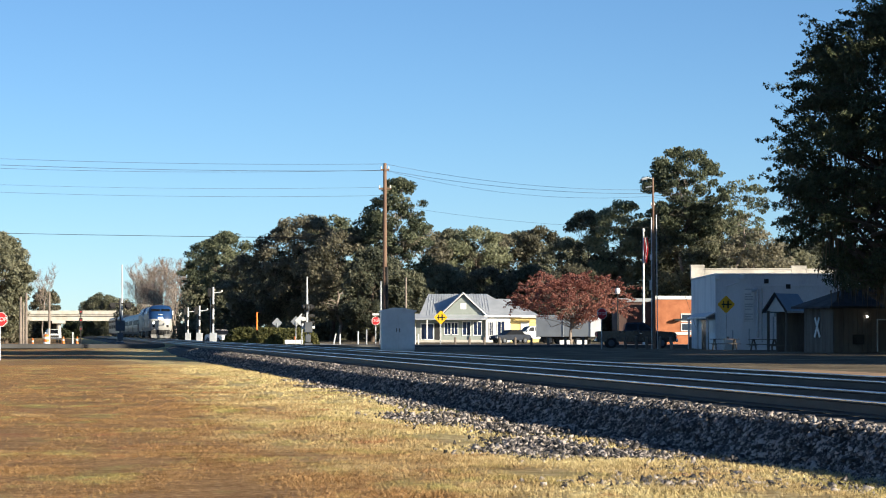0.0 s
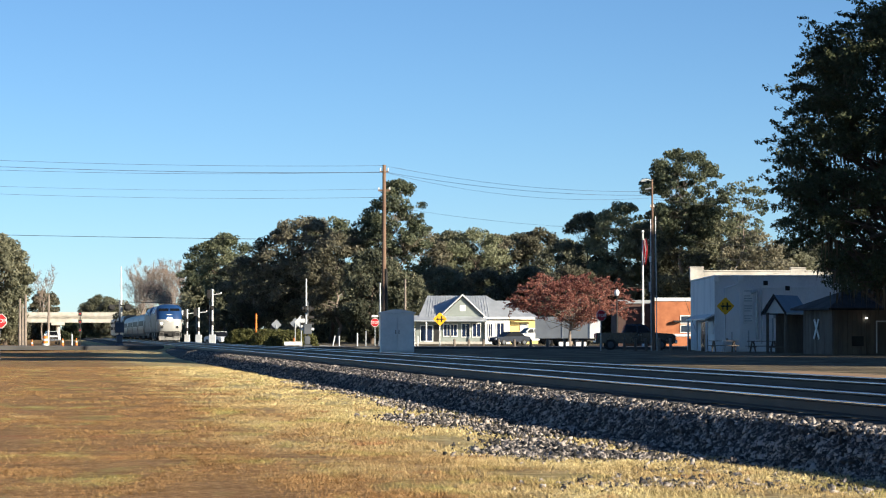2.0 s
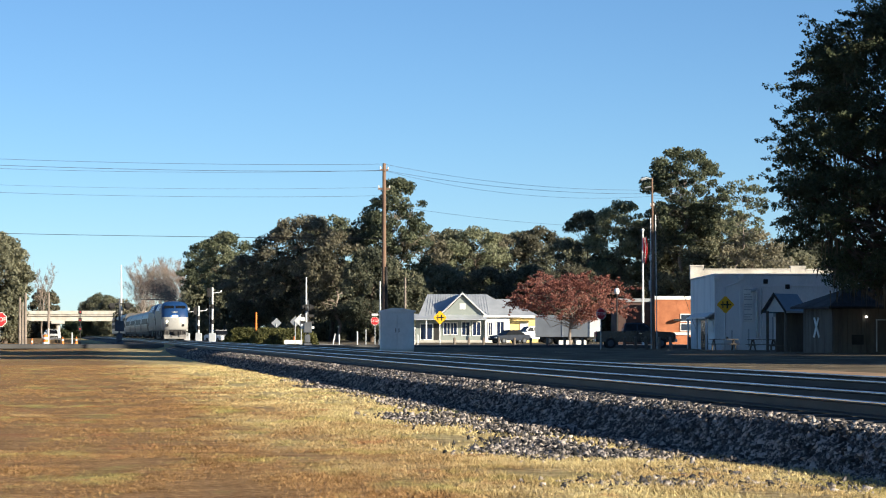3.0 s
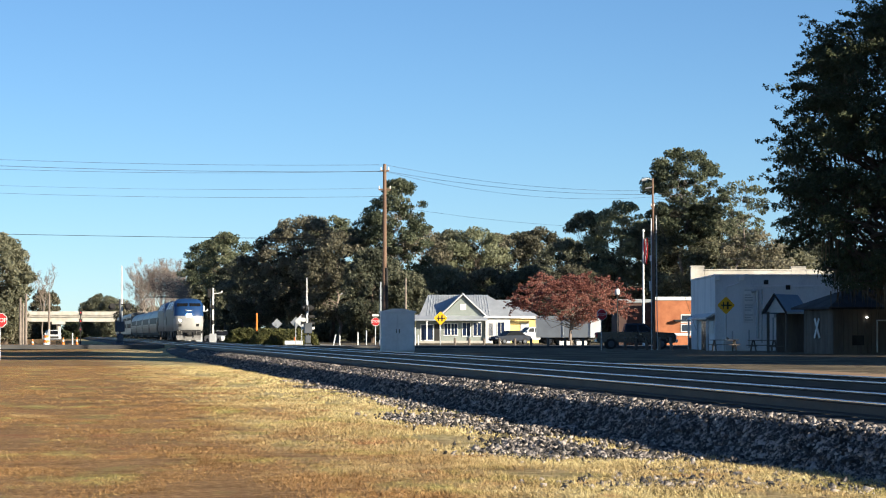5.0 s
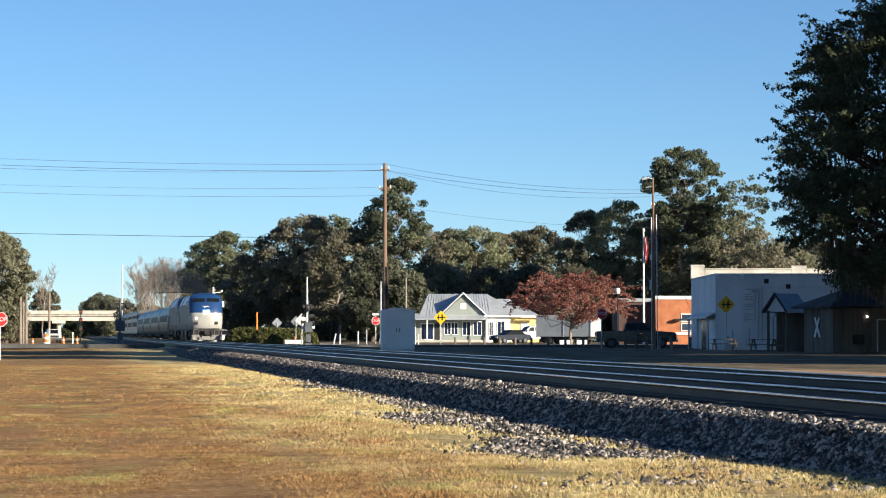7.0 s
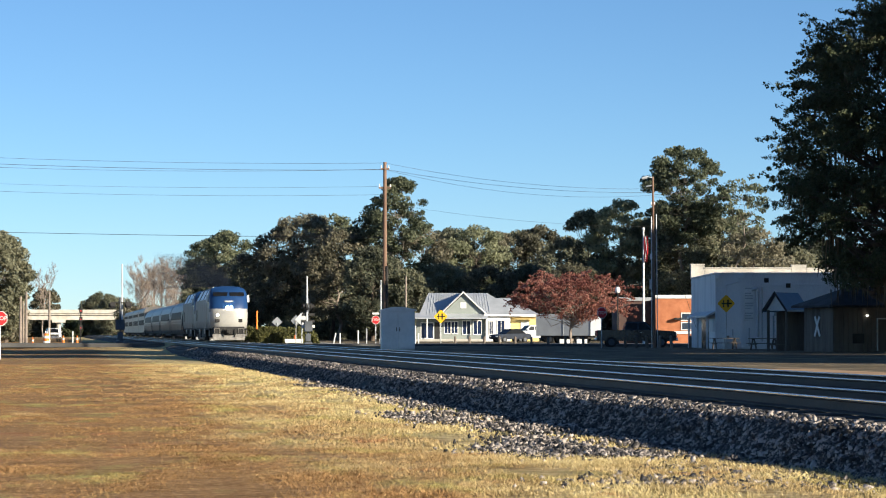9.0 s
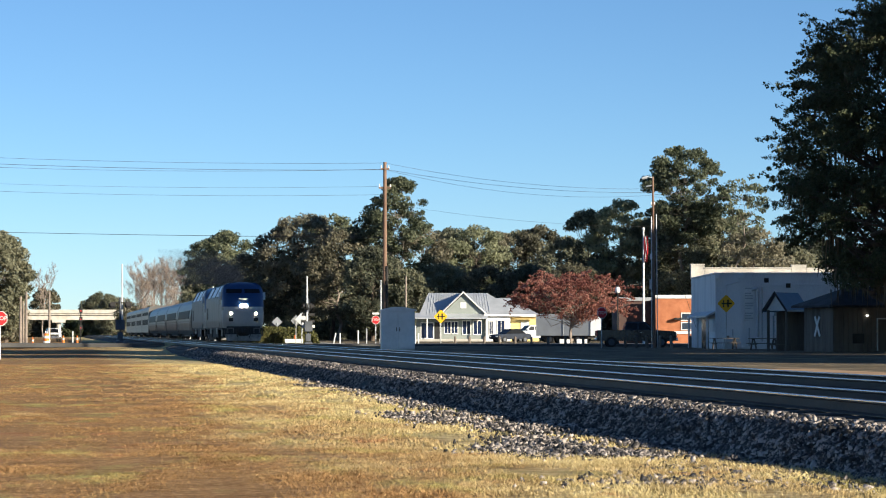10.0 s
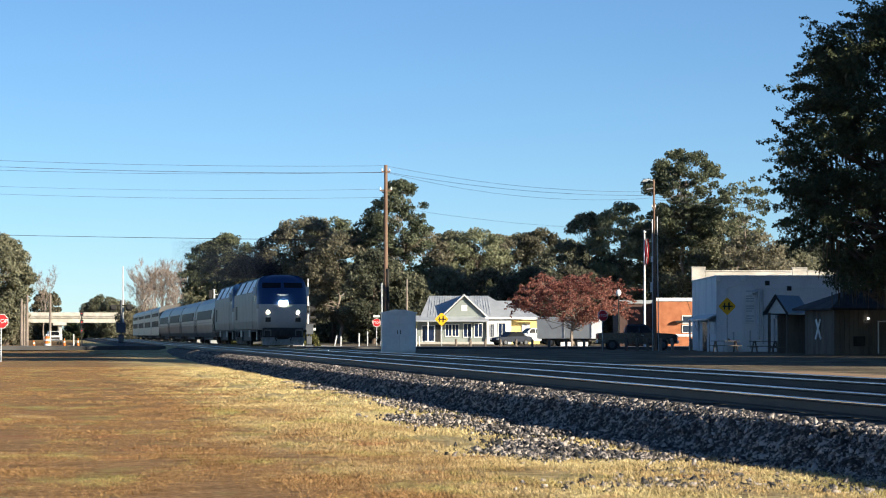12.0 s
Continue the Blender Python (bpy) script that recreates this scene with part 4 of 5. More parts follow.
            box(bm, (x, -0.012, 0.06 + k * 0.106), (x + 0.195, -0.002, 0.15 + k * 0.106))
    tagged(part("brick_courses", bm, M_BRICK, t), kind="stuff")


def hut():
    """Dark board hut with a hip roof; a white cross of boards on its end."""
    t = thing("board_hut", pose(21.67, 138, 0.28, 0, 0, 20), "dark brown board hut with a low shingled hip roof", "hut")
    W, D, H = 6.2, 3.4, 2.55
    part("wall", boxes(((0, 0, 0), (W, D, H))), M_BARNWOOD, t)
    for k in range(21):
        x = 0.02 + k * 0.295
        part("board", boxes(((x, -0.035, 0.05), (x + 0.27, -0.004, H - 0.02))), M_BARNWOOD, t)
    for k in range(11):
        y = 0.02 + k * 0.305
        part("board", boxes(((-0.035, y, 0.05), (-0.004, y + 0.28, H - 0.02))), M_BARNWOOD, t)
    bm = bmesh.new()
    e = 0.55
    a = [bm.verts.new(p) for p in ((-e, -e, H - 0.05), (W + e, -e, H - 0.05), (W + e, D + e, H - 0.05), (-e, D + e, H - 0.05))]
    a2 = [bm.verts.new((v.co.x, v.co.y, H + 0.07)) for v in a]
    b = [bm.verts.new(p) for p in ((1.9, D / 2, H + 1.15), (W - 1.9, D / 2, H + 1.15))]
    bm.faces.new(a[::-1])
    for i in range(4):
        bm.faces.new((a[i], a[(i + 1) % 4], a2[(i + 1) % 4], a2[i]))
    for f in ((a2[0], a2[1], b[1], b[0]), (a2[1], a2[2], b[1]), (a2[2], a2[3], b[0], b[1]), (a2[3], a2[0], b[0])):
        bm.faces.new(f)
    part("roof", bm, M_SHINGLE, t, "dark shingled hip roof")
    for s in (-1, 1):
        bm = bmesh.new()
        box(bm, (-0.02, -0.075, -0.62), (0.02, 0.075, 0.62), 0.008)
        o = part("cross_board", bm, M_WHITE, t, "white painted board of a diagonal cross")
        o.matrix_local = pose(-0.07 - 0.025 * (s > 0), 1.75, 1.45, s * 27, 0, 0)
    part("lamp", rods(((2.05, -0.18, 2.05), (2.05, -0.05, 2.05), 0.045), seg=12), M_LAMPLIT, t, "small lit white wall lamp")
    part("hatch", boxes(((1.15, -0.06, 0.5), (1.9, -0.04, 1.05)), bevel=0.01), M_BLACK, t)
    # dark boards put the shade into the door's colour
    part("door", boxes(((2.75, -0.07, 0.1), (3.9, -0.04, 1.85)), bevel=0.01), M_BARNWOOD, t, "door toned down with dark boards for its shade")
    part("door_frame", boxes(((2.68, -0.08, 0.1), (2.75, -0.04, 1.92)), ((3.9, -0.08, 0.1), (3.97, -0.04, 1.92)), ((2.75, -0.08, 1.85), (3.9, -0.04, 1.92))), M_WHITE, t)


def kiosk():
    t = thing("small_shelter", pose(19.9, 148, 0.28), "small open shelter with a blue metal gable roof and dark posts", "shelter")
    bm = bmesh.new()
    prism(bm, [(-0.75, 2.45), (0.0, 3.5), (0.75, 2.45), (0.75, 2.33), (0.0, 3.36), (-0.75, 2.33)], -0.4, 3.0)
    r = part("roof", bm, M_BLUETIN, t, "blue metal gable roof")
    r.matrix_local = pose(0, 0, 0, 0, 0, -32)
    bm = bmesh.new()
    prism(bm, [(-0.6, 2.4), (0.6, 2.4), (0.0, 3.3)], -0.25, -0.18)
    g = part("gable", bm, M_GALV, t, "pale boarded gable")
    g.matrix_local = pose(0, 0, 0, 0, 0, -32)
    for k in (-1, 1):
        bm = bmesh.new()
        prism(bm, [(k * 0.80, 2.25), (0, 3.38), (0, 3.56), (k * 0.80, 2.45)], -0.47, -0.405)
        part("bargeboard", bm, M_BLACK, t, "dark bargeboard").matrix_local = pose(0, 0, 0, 0, 0, -32)
    for x, y in ((-0.55, 0), (0.5, -0.35), (1.0, 2.1), (1.9, 1.7)):
        part("post", boxes(((x - 0.08, y - 0.08, 0), (x + 0.08, y + 0.08, 2.45)), bevel=0.015), M_BARNWOOD, t)
    part("bench", boxes(((-0.4, 0.5, 0.35), (1.1, 0.9, 0.43)), ((-0.3, 0.55, 0), (-0.2, 0.85, 0.35)), ((0.9, 0.55, 0), (1.0, 0.85, 0.35))), M_BARNWOOD, t)
    part("back_wall", boxes(((0.2, 1.9, 0), (1.9, 2.0, 2.4)), bevel=0.01), M_BARNWOOD, t)


def overpass():
    t = thing("road_overpass", rail_pose(0, 600, 0), "pale concrete road overpass across the railway", "bridge")
    part("deck", boxes(((-60, -5, 5.5), (120, 5, 6.3)), bevel=0.05), M_CONCRETE, t)
    for y in (-4.5, 4.25):
        part("girder", boxes(((-60, y, 4.35), (120, y + 0.25, 5.5))), M_CONCRETE, t)
    for y in (-5.3, 5.05):
        part("parapet", boxes(((-60, y, 5.9), (120, y + 0.25, 6.75)), bevel=0.04), M_CONCRETE, t)
    for x in (-24, 0.6, 24, 48):
        p = part("pier", boxes(((x - 4.4, -0.6, 3.9), (x + 4.4, 0.6, 4.5)) if x > 5 or x < -5 else ((x - 1.6, -4.6, 3.7), (x + 1.6, 4.6, 4.34)), bevel=0.05), M_CONCRETE, t)
        for k in (-3, 0, 3):
            part("column", rods(((x if abs(x) < 5 else x + k, k if abs(x) < 5 else 0, -0.3), (x if abs(x) < 5 else x + k, k if abs(x) < 5 else 0, 4.0), 0.55), seg=14), M_CONCRETE, p)


# brick with the left wing's shade put into its colour
M_SHADEBRICK = material("shaded_brick", [(0.05, 0.03, 0.028), (0.10, 0.06, 0.05)], 0.85, fine=18, coarse=1.5)
M_LAMPLIT = glow("lit_lamp", (1.0, 0.95, 0.85), 2.5)
house()
white_store()
brick_store()
hut()
kiosk()
overpass()

M_SAND = material("orange_sand", [(0.24, 0.14, 0.07), (0.42, 0.28, 0.16)], 0.95, fine=20, coarse=0.5)


# ---- streets ----
def street(name, x0, x1, y0, y1, z, mat, label):
    bm = boxes(((x0, y0, z - 0.3), (x1, y1, z)), bevel=0.0)
    ob = part(name, bm, mat)
    ob.matrix_world = RAIL
    tagged(ob, label, "street", kind="structure")


street("road", 17.5, 24.0, 205, 700, 0.335, M_ASPHALT, "grey asphalt street beside the railway")
street("pavement", 24.004, 25.6, 205, 330, 0.40, M_CONCRETE, "pale concrete sidewalk")
street("pavement_2", 22.0, 62.0, 196, 202, 0.37, M_CONCRETE, "pale concrete street apron")
street("road_2", 15.8, 70.0, 183, 194, 0.52, M_ASPHALT, "asphalt road over the level crossing")
street("road_3", -40.0, 7.9, 184, 193, 0.60, M_ASPHALT, "asphalt road up to the level crossing")

street("dirt_track", 20.4, 22.2, 45, 72, 0.315, M_SAND, "bare orange sandy track beside the railway")


# ---- vehicles ----
def wheel(t, x, y, r=0.39):
    w = part("wheel", rods(((x, y - 0.13, r), (x, y + 0.13, r), r), seg=22), M_TYRE, t)
    part("rim", rods(((x, y - 0.14, r), (x, y + 0.14, r), r * 0.6), seg=16), M_SHADEGALV, w)


def pickup(m, paint, label):
    """Crew-cab pickup along x, its nose at +x."""
    t = thing("pickup_truck", m, label, "pickup truck")
    bm = bmesh.new()
    prism(bm, [(-2.9, 0.5), (2.75, 0.45), (2.9, 0.6), (2.9, 1.05), (2.75, 1.18), (1.25, 1.28), (-2.85, 1.25), (-2.92, 1.15)], -0.98, 0.98)
    bmesh.ops.bevel(bm, geom=bm.edges[:], offset=0.05, segments=2, affect="EDGES")
    body = part("body", bm, paint, t)
    bm = bmesh.new()
    lo = [(-0.95, 1.24), (1.35, 1.24)]
    hi = [(-0.75, 1.88), (0.55, 1.90)]
    q = []
    for s in (-1, 1):
        q.append([bm.verts.new((x, s * (0.93 if z < 1.5 else 0.76), z)) for x, z in (lo[0], lo[1], hi[1], hi[0])])
    bm.faces.new(q[0])
    bm.faces.new(q[1][::-1])
    for i in range(4):
        bm.faces.new((q[0][i], q[0][(i + 1) % 4], q[1][(i + 1) % 4], q[1][i]))
    bmesh.ops.bevel(bm, geom=bm.edges[:], offset=0.05, segments=2, affect="EDGES")
    cab = part("cab", bm, paint, t)
    for x0, x1, s0, s1 in ((-0.78, 0.05, 0.05, 0.0), (0.15, 1.02, 0.0, 0.45)):
        for s in (-1, 1):
            bm = bmesh.new()
            v = [bm.verts.new(p) for p in ((x0, s * 0.925, 1.34), (x1, s * 0.925, 1.34), (x1 - s1, s * 0.80, 1.78), (x0 + s0, s * 0.80, 1.78))]
            w = [bm.verts.new((p.co.x, p.co.y + s * 0.012, p.co.z)) for p in v]
            bm.faces.new(v)
            bm.faces.new(w)
            for i in range(4):
                bm.faces.new((v[i], v[(i + 1) % 4], w[(i + 1) % 4], w[i]))
            part("side_window", bm, M_DARKGLASS, cab)
    part("windscreen", boxes(((-0.02, -0.72, -0.40), (0.01, 0.72, 0.40))), M_DARKGLASS, cab).matrix_local = pose(0.98, 0, 1.58, 0, -50, 0)
    part("bumper", boxes(((2.82, -0.95, 0.48), (3.0, 0.95, 0.72)), bevel=0.03), M_CHROME, t)
    part("bumper", boxes(((-3.02, -0.95, 0.5), (-2.88, 0.95, 0.7)), bevel=0.03), M_CHROME, t)
    part("grille", boxes(((2.88, -0.6, 0.74), (2.92, 0.6, 1.05))), M_BLACK, t)
    for s in (-1, 1):
        part("headlamp", boxes(((2.80, s * 0.8 - 0.14, 0.85), (2.915, s * 0.8 + 0.14, 1.05)), bevel=0.02), M_LAMPGLASS, t)
        part("tail_lamp", boxes(((-2.94, s * 0.9 - 0.07, 0.85), (-2.86, s * 0.9 + 0.07, 1.2)), bevel=0.02), M_RED, t)
        part("mirror", boxes(((0.95, s * 1.08 - 0.1, 1.28), (1.1, s * 1.08 + 0.1, 1.5)), bevel=0.02), paint, t)
        part("door_handle", boxes(((0.2, s * 0.99 - 0.015, 1.08), (0.4, s * 0.99 + 0.015, 1.12))), M_CHROME, t)
        for x in (-1.85, 1.8):
            wheel(t, x, s * 0.86)
    return t


def sedan(m, paint, label):
    t = thing("parked_car", m, label, "car")
    bm = bmesh.new()
    prism(bm, [(-2.3, 0.35), (2.25, 0.35), (2.35, 0.6), (2.2, 0.82), (1.0, 0.95), (-1.9, 0.98), (-2.3, 0.85)], -0.88, 0.88)
    bmesh.ops.bevel(bm, geom=bm.edges[:], offset=0.06, segments=2, affect="EDGES")
    part("body", bm, paint, t)
    bm = bmesh.new()
    prism(bm, [(-1.75, 0.93), (1.1, 0.93), (0.35, 1.42), (-0.9, 1.45)], -0.74, 0.74)
    bmesh.ops.bevel(bm, geom=bm.edges[:], offset=0.06, segments=2, affect="EDGES")
    part("cabin", bm, M_DARKGLASS, t, "dark glazed cabin")
    part("roof", boxes(((-0.9, -0.68, 1.44), (0.35, 0.68, 1.475)), bevel=0.01), paint, t)
    for s in (-1, 1):
        part("headlamp", boxes(((2.2, s * 0.62 - 0.16, 0.58), (2.36, s * 0.62 + 0.16, 0.72)), bevel=0.02), M_LAMPGLASS, t)
        for x in (-1.4, 1.4):
            wheel(t, x, s * 0.78, 0.32)
    return t


def box_trailer():
    t = thing("box_trailer", pose(12.1, 240, 0.3, 0, 0, -27), "plain white box trailer parked by the street", "trailer")
    part("box_body", boxes(((-2.9, -1.25, 0.75), (2.9, 1.25, 2.85)), bevel=0.05), M_TRAILER, t)
    part("underframe", boxes(((-2.5, -1.0, 0.5), (2.5, 1.0, 0.75))), M_BLACK, t)
    for x in (-2.85, 0, 2.85):
        part("edge_rail", boxes(((x - 0.03, -1.28, 0.75), (x + 0.03, -1.252, 2.85))), M_GALV, t)
    for x in (-1.5, 1.5):
        for s in (-1, 1):
            wheel(t, x, s * 1.0, 0.42)


# white dimmed and blued for the shade on the trailer
M_TRAILER = material("shaded_trailer_white", [(0.30, 0.32, 0.35), (0.38, 0.41, 0.44)], 0.5, fine=9, coarse=0.7, bump=0.03)
M_CARWHITE = material("white_car_paint", two((0.7, 0.71, 0.72), 0.9), 0.25, bump=0)
M_CARGREY = material("dark_car_paint", two((0.03, 0.035, 0.05)), 0.25, bump=0)
pickup(pose(14.1, 182, 0.30), M_TRUCKBLACK, "black crew-cab pickup truck parked by the kerb")
pickup(pose(10.2, 283, 0.3, 0, 0, 200), M_CARWHITE, "white pickup truck parked beside the cottage")
sedan(pose(7.4, 274, 0.3, 0, 0, 215), M_CARGREY, "dark parked sedan beside the cottage")
sedan(pose(-24.6, 275, 0.3, 0, 0, -60), M_CARWHITE, "white car parked beside the railway")
pickup(pose(-56.5, 360, 0.05, 0, 0, -75), M_CARWHITE, "white pickup truck standing by the road works")
box_trailer()


# ---- street furniture ----
def pole(name, x, y, z, h, r, label, mat=M_WOODPOLE, lean=0.0, arms=()):
    t = thing(name, pose(x, y, z), label, "utility pole", "utility poles")
    part("shaft", rods(((0, 0, -0.3), (lean, 0, h), r, r * 0.65), seg=12), mat, t)
    for az, half in arms:
        a = part("crossarm", boxes(((-half + lean * az / h, -0.06, az - 0.06), (half + lean * az / h, 0.06, az + 0.06)), bevel=0.01), mat, t)
        for k in (-1, 1):
            part("insulator", rods(((k * half * 0.9 + lean, 0, az + 0.06), (k * half * 0.9 + lean, 0, az + 0.24), 0.05, 0.03), seg=8), M_WHITE, a)
    return t


p1 = pole("utility_pole", -3.86, 165, 0.4, 12.3, 0.17, "tall weathered wooden utility pole with an open wire spur", arms=((11.85, 0.28), (10.6, 0.4)))
# black rod that stands in for the shaded lower part of the pole
part("ground_sleeve", rods(((0.16, -0.1, -0.2), (0.13, -0.1, 5.4), 0.10), seg=10), M_BLACK, p1, "black rod for the shade on the pole's lower part")
p2 = pole("utility_pole", 14.8, 174, 0.3, 12.0, 0.105, "wooden utility pole with a street light arm", lean=-0.1, arms=((10.0, 0.12),))
part("riser_pipe", rods(((0.2, -0.12, 0), (0.12, -0.12, 9.4), 0.035), seg=8), M_GALV, p2, "pale riser pipe")
part("riser_pipe", rods(((-0.2, -0.12, 0), (-0.22, -0.12, 9.2), 0.035), seg=8), M_GALV, p2, "pale riser pipe")
arm = part("light_arm", rods(((-0.1, 0, 11.9), (-0.55, -0.2, 12.0), 0.035), seg=8), M_GALV, p2)
part("lamp_head", rods(((-0.55, -0.2, 11.95), (-0.9, -0.3, 11.85), 0.12, 0.08), seg=8), M_GALV, arm, "small street light on a short arm")
part("spare_bracket", rods(((-0.6, 0, 11.3), (-0.1, 0, 11.4), 0.05), seg=8), M_GALV, p2)
part("meter_box", boxes(((-0.33, -0.25, 6.2), (-0.18, -0.1, 6.6)), bevel=0.02), M_WHITE, p2)
part("meter_box", boxes(((-0.36, -0.25, 4.1), (-0.2, -0.1, 4.8)), bevel=0.02), M_GALV, p2)
pole("steel_pole", -5.0, 200, 0.3, 5.3, 0.09, "plain galvanised steel pole", M_GALV)
pole("steel_pole", -3.9, 262, 0.3, 7.0, 0.14, "pale weathered pole among the trees", M_PALEBARK)
for x, y, h in ((-33.5, 200, 4.6), (-36.0, 212, 4.4), (-41.5, 246, 4.4), (-35.6, 225, 5.0)):
    pole("wooden_post", x, y, 0.05, h, 0.13, "short weathered wooden pole by the road", M_PALEBARK)


def wire(points, sag, r, label="thin dark overhead wire"):
    c = bpy.data.curves.new("overhead_wire", "CURVE")
    c.dimensions, c.bevel_depth, c.bevel_resolution = "3D", r, 1
    s = c.splines.new("POLY")
    a, b = Vector(points[0]), Vector(points[1])
    n = 24
    s.points.add(n)
    for i in range(n + 1):
        k = i / n
        p = a.lerp(b, k) - Vector((0, 0, 4 * sag * k * (1 - k)))
        s.points[i].co = (*p, 1)
    c.materials.append(M_WIRE)
    tagged(new("overhead_wire", c), label, "wire", "overhead wires")


for za, zb, dy, sag, r in ((12.65, 13.1, 0, 0.45, 0.010), (12.22, 12.75, 0.25, 0.45, 0.014), (12.22, 12.5, -0.25, 0.55, 0.010), (11.15, 11.5, 0.8, 0.5, 0.007), (10.5, 11.0, -0.8, 0.5, 0.009)):
    wire(((-3.86 + 0.1 * dy, 165 + dy, za), (-46, 152 + dy, zb)), sag, r)
wire(((-3.9, 165, 7.7), (-52, 186, 9.4)), 0.15, 0.018, "thick dark cable strung along the road")
for za, zb, dy, sag, r in ((12.65, 11.45, 0, 0.5, 0.009), (12.25, 11.2, 0.2, 0.45, 0.011), (12.2, 11.0, -0.2, 0.75, 0.008), (10.0, 8.8, 0, 0.4, 0.007)):
    wire(((-3.86, 165 + dy, za), (14.75, 174 + dy, zb)), sag, r)
for za, zb, sag in ((11.3, 10.6, 0.2), (10.9, 10.3, 0.25), (8.2, 7.6, 0.3), (7.2, 6.4, 0.25)):
    wire(((14.75, 174, za), (36, 184, zb)), sag, 0.009)
wire(((14.78, 174, 10.4), (18.6, 178, 0.3)), 0.0, 0.015, "taut steel guy wire of the pole")
wire(((14.7, 174, 8.3), (-6, 262, 7.6)), 0.5, 0.008)


def relay_cabinet():
    t = thing("relay_cabinet", rail_pose(16.9, 123.5, 0.45, -6), "large grey aluminium railway relay cabinet", "equipment cabinet")
    part("body", boxes(((-0.84, -0.7, 0.1), (0.84, 0.7, 2.02)), bevel=0.02), M_ALU, t)
    bm = bmesh.new()
    prism(bm, [(-0.92, 2.02), (0.92, 2.02), (0.92, 2.08), (0.25, 2.22), (-0.25, 2.22), (-0.92, 2.08)], -0.78, 0.78)
    part("roof", bm, M_ALU, t)
    part("base", boxes(((-0.8, -0.66, -0.4), (0.8, 0.66, 0.1))), M_CONCRETE, t)
    for s in (-1, 1):
        d = part("door", boxes((((-0.8 if s < 0 else 0.01), -0.735, 0.16), ((-0.01 if s < 0 else 0.8), -0.703, 1.95)), bevel=0.012), M_ALU, t)
        part("handle", boxes(((s * 0.08 - 0.02, -0.77, 1.0), (s * 0.08 + 0.02, -0.735, 1.2)), bevel=0.008), M_BLACK, d)
        for k in range(4):
            part("louvre", boxes(((s * 0.42 - 0.2, -0.745, 0.35 + k * 0.06), (s * 0.42 + 0.2, -0.737, 0.38 + k * 0.06))), M_ALU, d)


relay_cabinet()


def octagon(r):
    return [(r * math.cos(math.pi / 8 + k * math.pi / 4), r * math.sin(math.pi / 8 + k * math.pi / 4)) for k in range(8)]


def words(text, size, mat, parent, m):
    c = bpy.data.curves.new("lettering", "FONT")
    c.body, c.size, c.align_x, c.align_y, c.extrude = text, size, "CENTER", "CENTER", 0.002
    c.materials.append(mat)
    ob = new("lettering", c)
    ob.parent = parent
    ob.matrix_local = m
    return ob


def stop_sign(m, h, label, plate=True):
    t = thing("stop_sign", m, label, "stop sign", "stop signs")
    part("post", rods(((0, 0.05, -0.2), (0, 0.05, h), 0.035), seg=8), M_GALV, t)
    bm = prism(bmesh.new(), [(x, z + h) for x, z in octagon(0.41)], -0.006, 0.008)
    rim = part("sign_face", bm, M_WHITE, t, "white-edged red octagon")
    bm = prism(bmesh.new(), [(x, z + h) for x, z in octagon(0.38)], -0.010, -0.0065)
    part("red_field", bm, M_RED, rim)
    words("STOP", 0.30, M_WHITE, rim, pose(0, -0.013, h, 90, 0, 0))
    if plate:
        part("plate", boxes(((-0.3, -0.006, h + 0.5), (0.3, 0.006, h + 0.68))), M_WHITE, t)
    return t


stop_sign(pose(-6.22, 230, 0.3), 2.25, "red stop sign on a steel post at the street", True)
stop_sign(pose(11.05, 173, 0.3, 0, 0, 25), 2.45, "red stop sign beside the red-leaved tree", False)
stop_sign(pose(-23.32, 131, 0.03, 0, 0, 5), 2.1, "weathered red stop sign at the edge of the lawn", False)


def warning_sign(m, h, label, half=0.55):
    """Yellow diamond: a road crossed by a railway beside a parallel road."""
    t = thing("warning_sign", m, label, "road sign", "yellow warning signs")
    part("post", rods(((0, 0.05, -0.2), (0, 0.05, h + 0.3), 0.035), seg=8), M_GALV, t)
    bm = bmesh.new()
    prism(bm, [(-half, h), (0, h - half), (half, h), (0, h + half)], -0.008, 0.008)
    bmesh.ops.bevel(bm, geom=[e for e in bm.edges if abs(e.verts[0].co.y - e.verts[1].co.y) > 0.01], offset=0.05, segments=3, affect="EDGES")
    f = part("sign_face", bm, M_SIGNYEL, t, "yellow diamond plate")
    for a, b in (((-0.30, -0.045), (0.36, 0.045)), ((0.06, -0.24), (0.17, 0.24)), ((-0.20, -0.22), (-0.13, 0.22))):
        part("symbol_bar", boxes(((a[0], -0.014, h + a[1]), (b[0], -0.0085 - 0.001 * (a[0] > 0), h + b[1]))), M_BLACK, f)


warning_sign(pose(-0.18, 198, 0.3), 2.36, "yellow diamond railway crossing warning sign on a steel post", 0.56)
warning_sign(pose(17.99, 158, 0.3), 2.93, "yellow diamond railway crossing warning sign by the store", 0.58)


def blank_diamond(m, h, label, half):
    t = thing("road_sign", m, label, "road sign", "backs of road signs")
    part("post", rods(((0, -0.05, -0.2), (0, -0.05, h), 0.035), seg=8), M_GALV, t)
    bm = prism(bmesh.new(), [(-half, h), (0, h - half), (half, h), (0, h + half)], -0.01, 0.01)
    part("sign_back", bm, M_GALV, t, "bare aluminium diamond back")


blank_diamond(pose(-11.35, 200, 0.3, 0, 0, 12), 2.15, "bare metal back of a diamond road sign", 0.55)
blank_diamond(pose(-11.9, 201.5, 0.3, 0, 0, -8), 2.05, "bare metal back of a second diamond road sign", 0.45)
blank_diamond(pose(-16.0, 240, 0.3), 2.1, "bare metal back of a road sign behind bushes", 0.5)


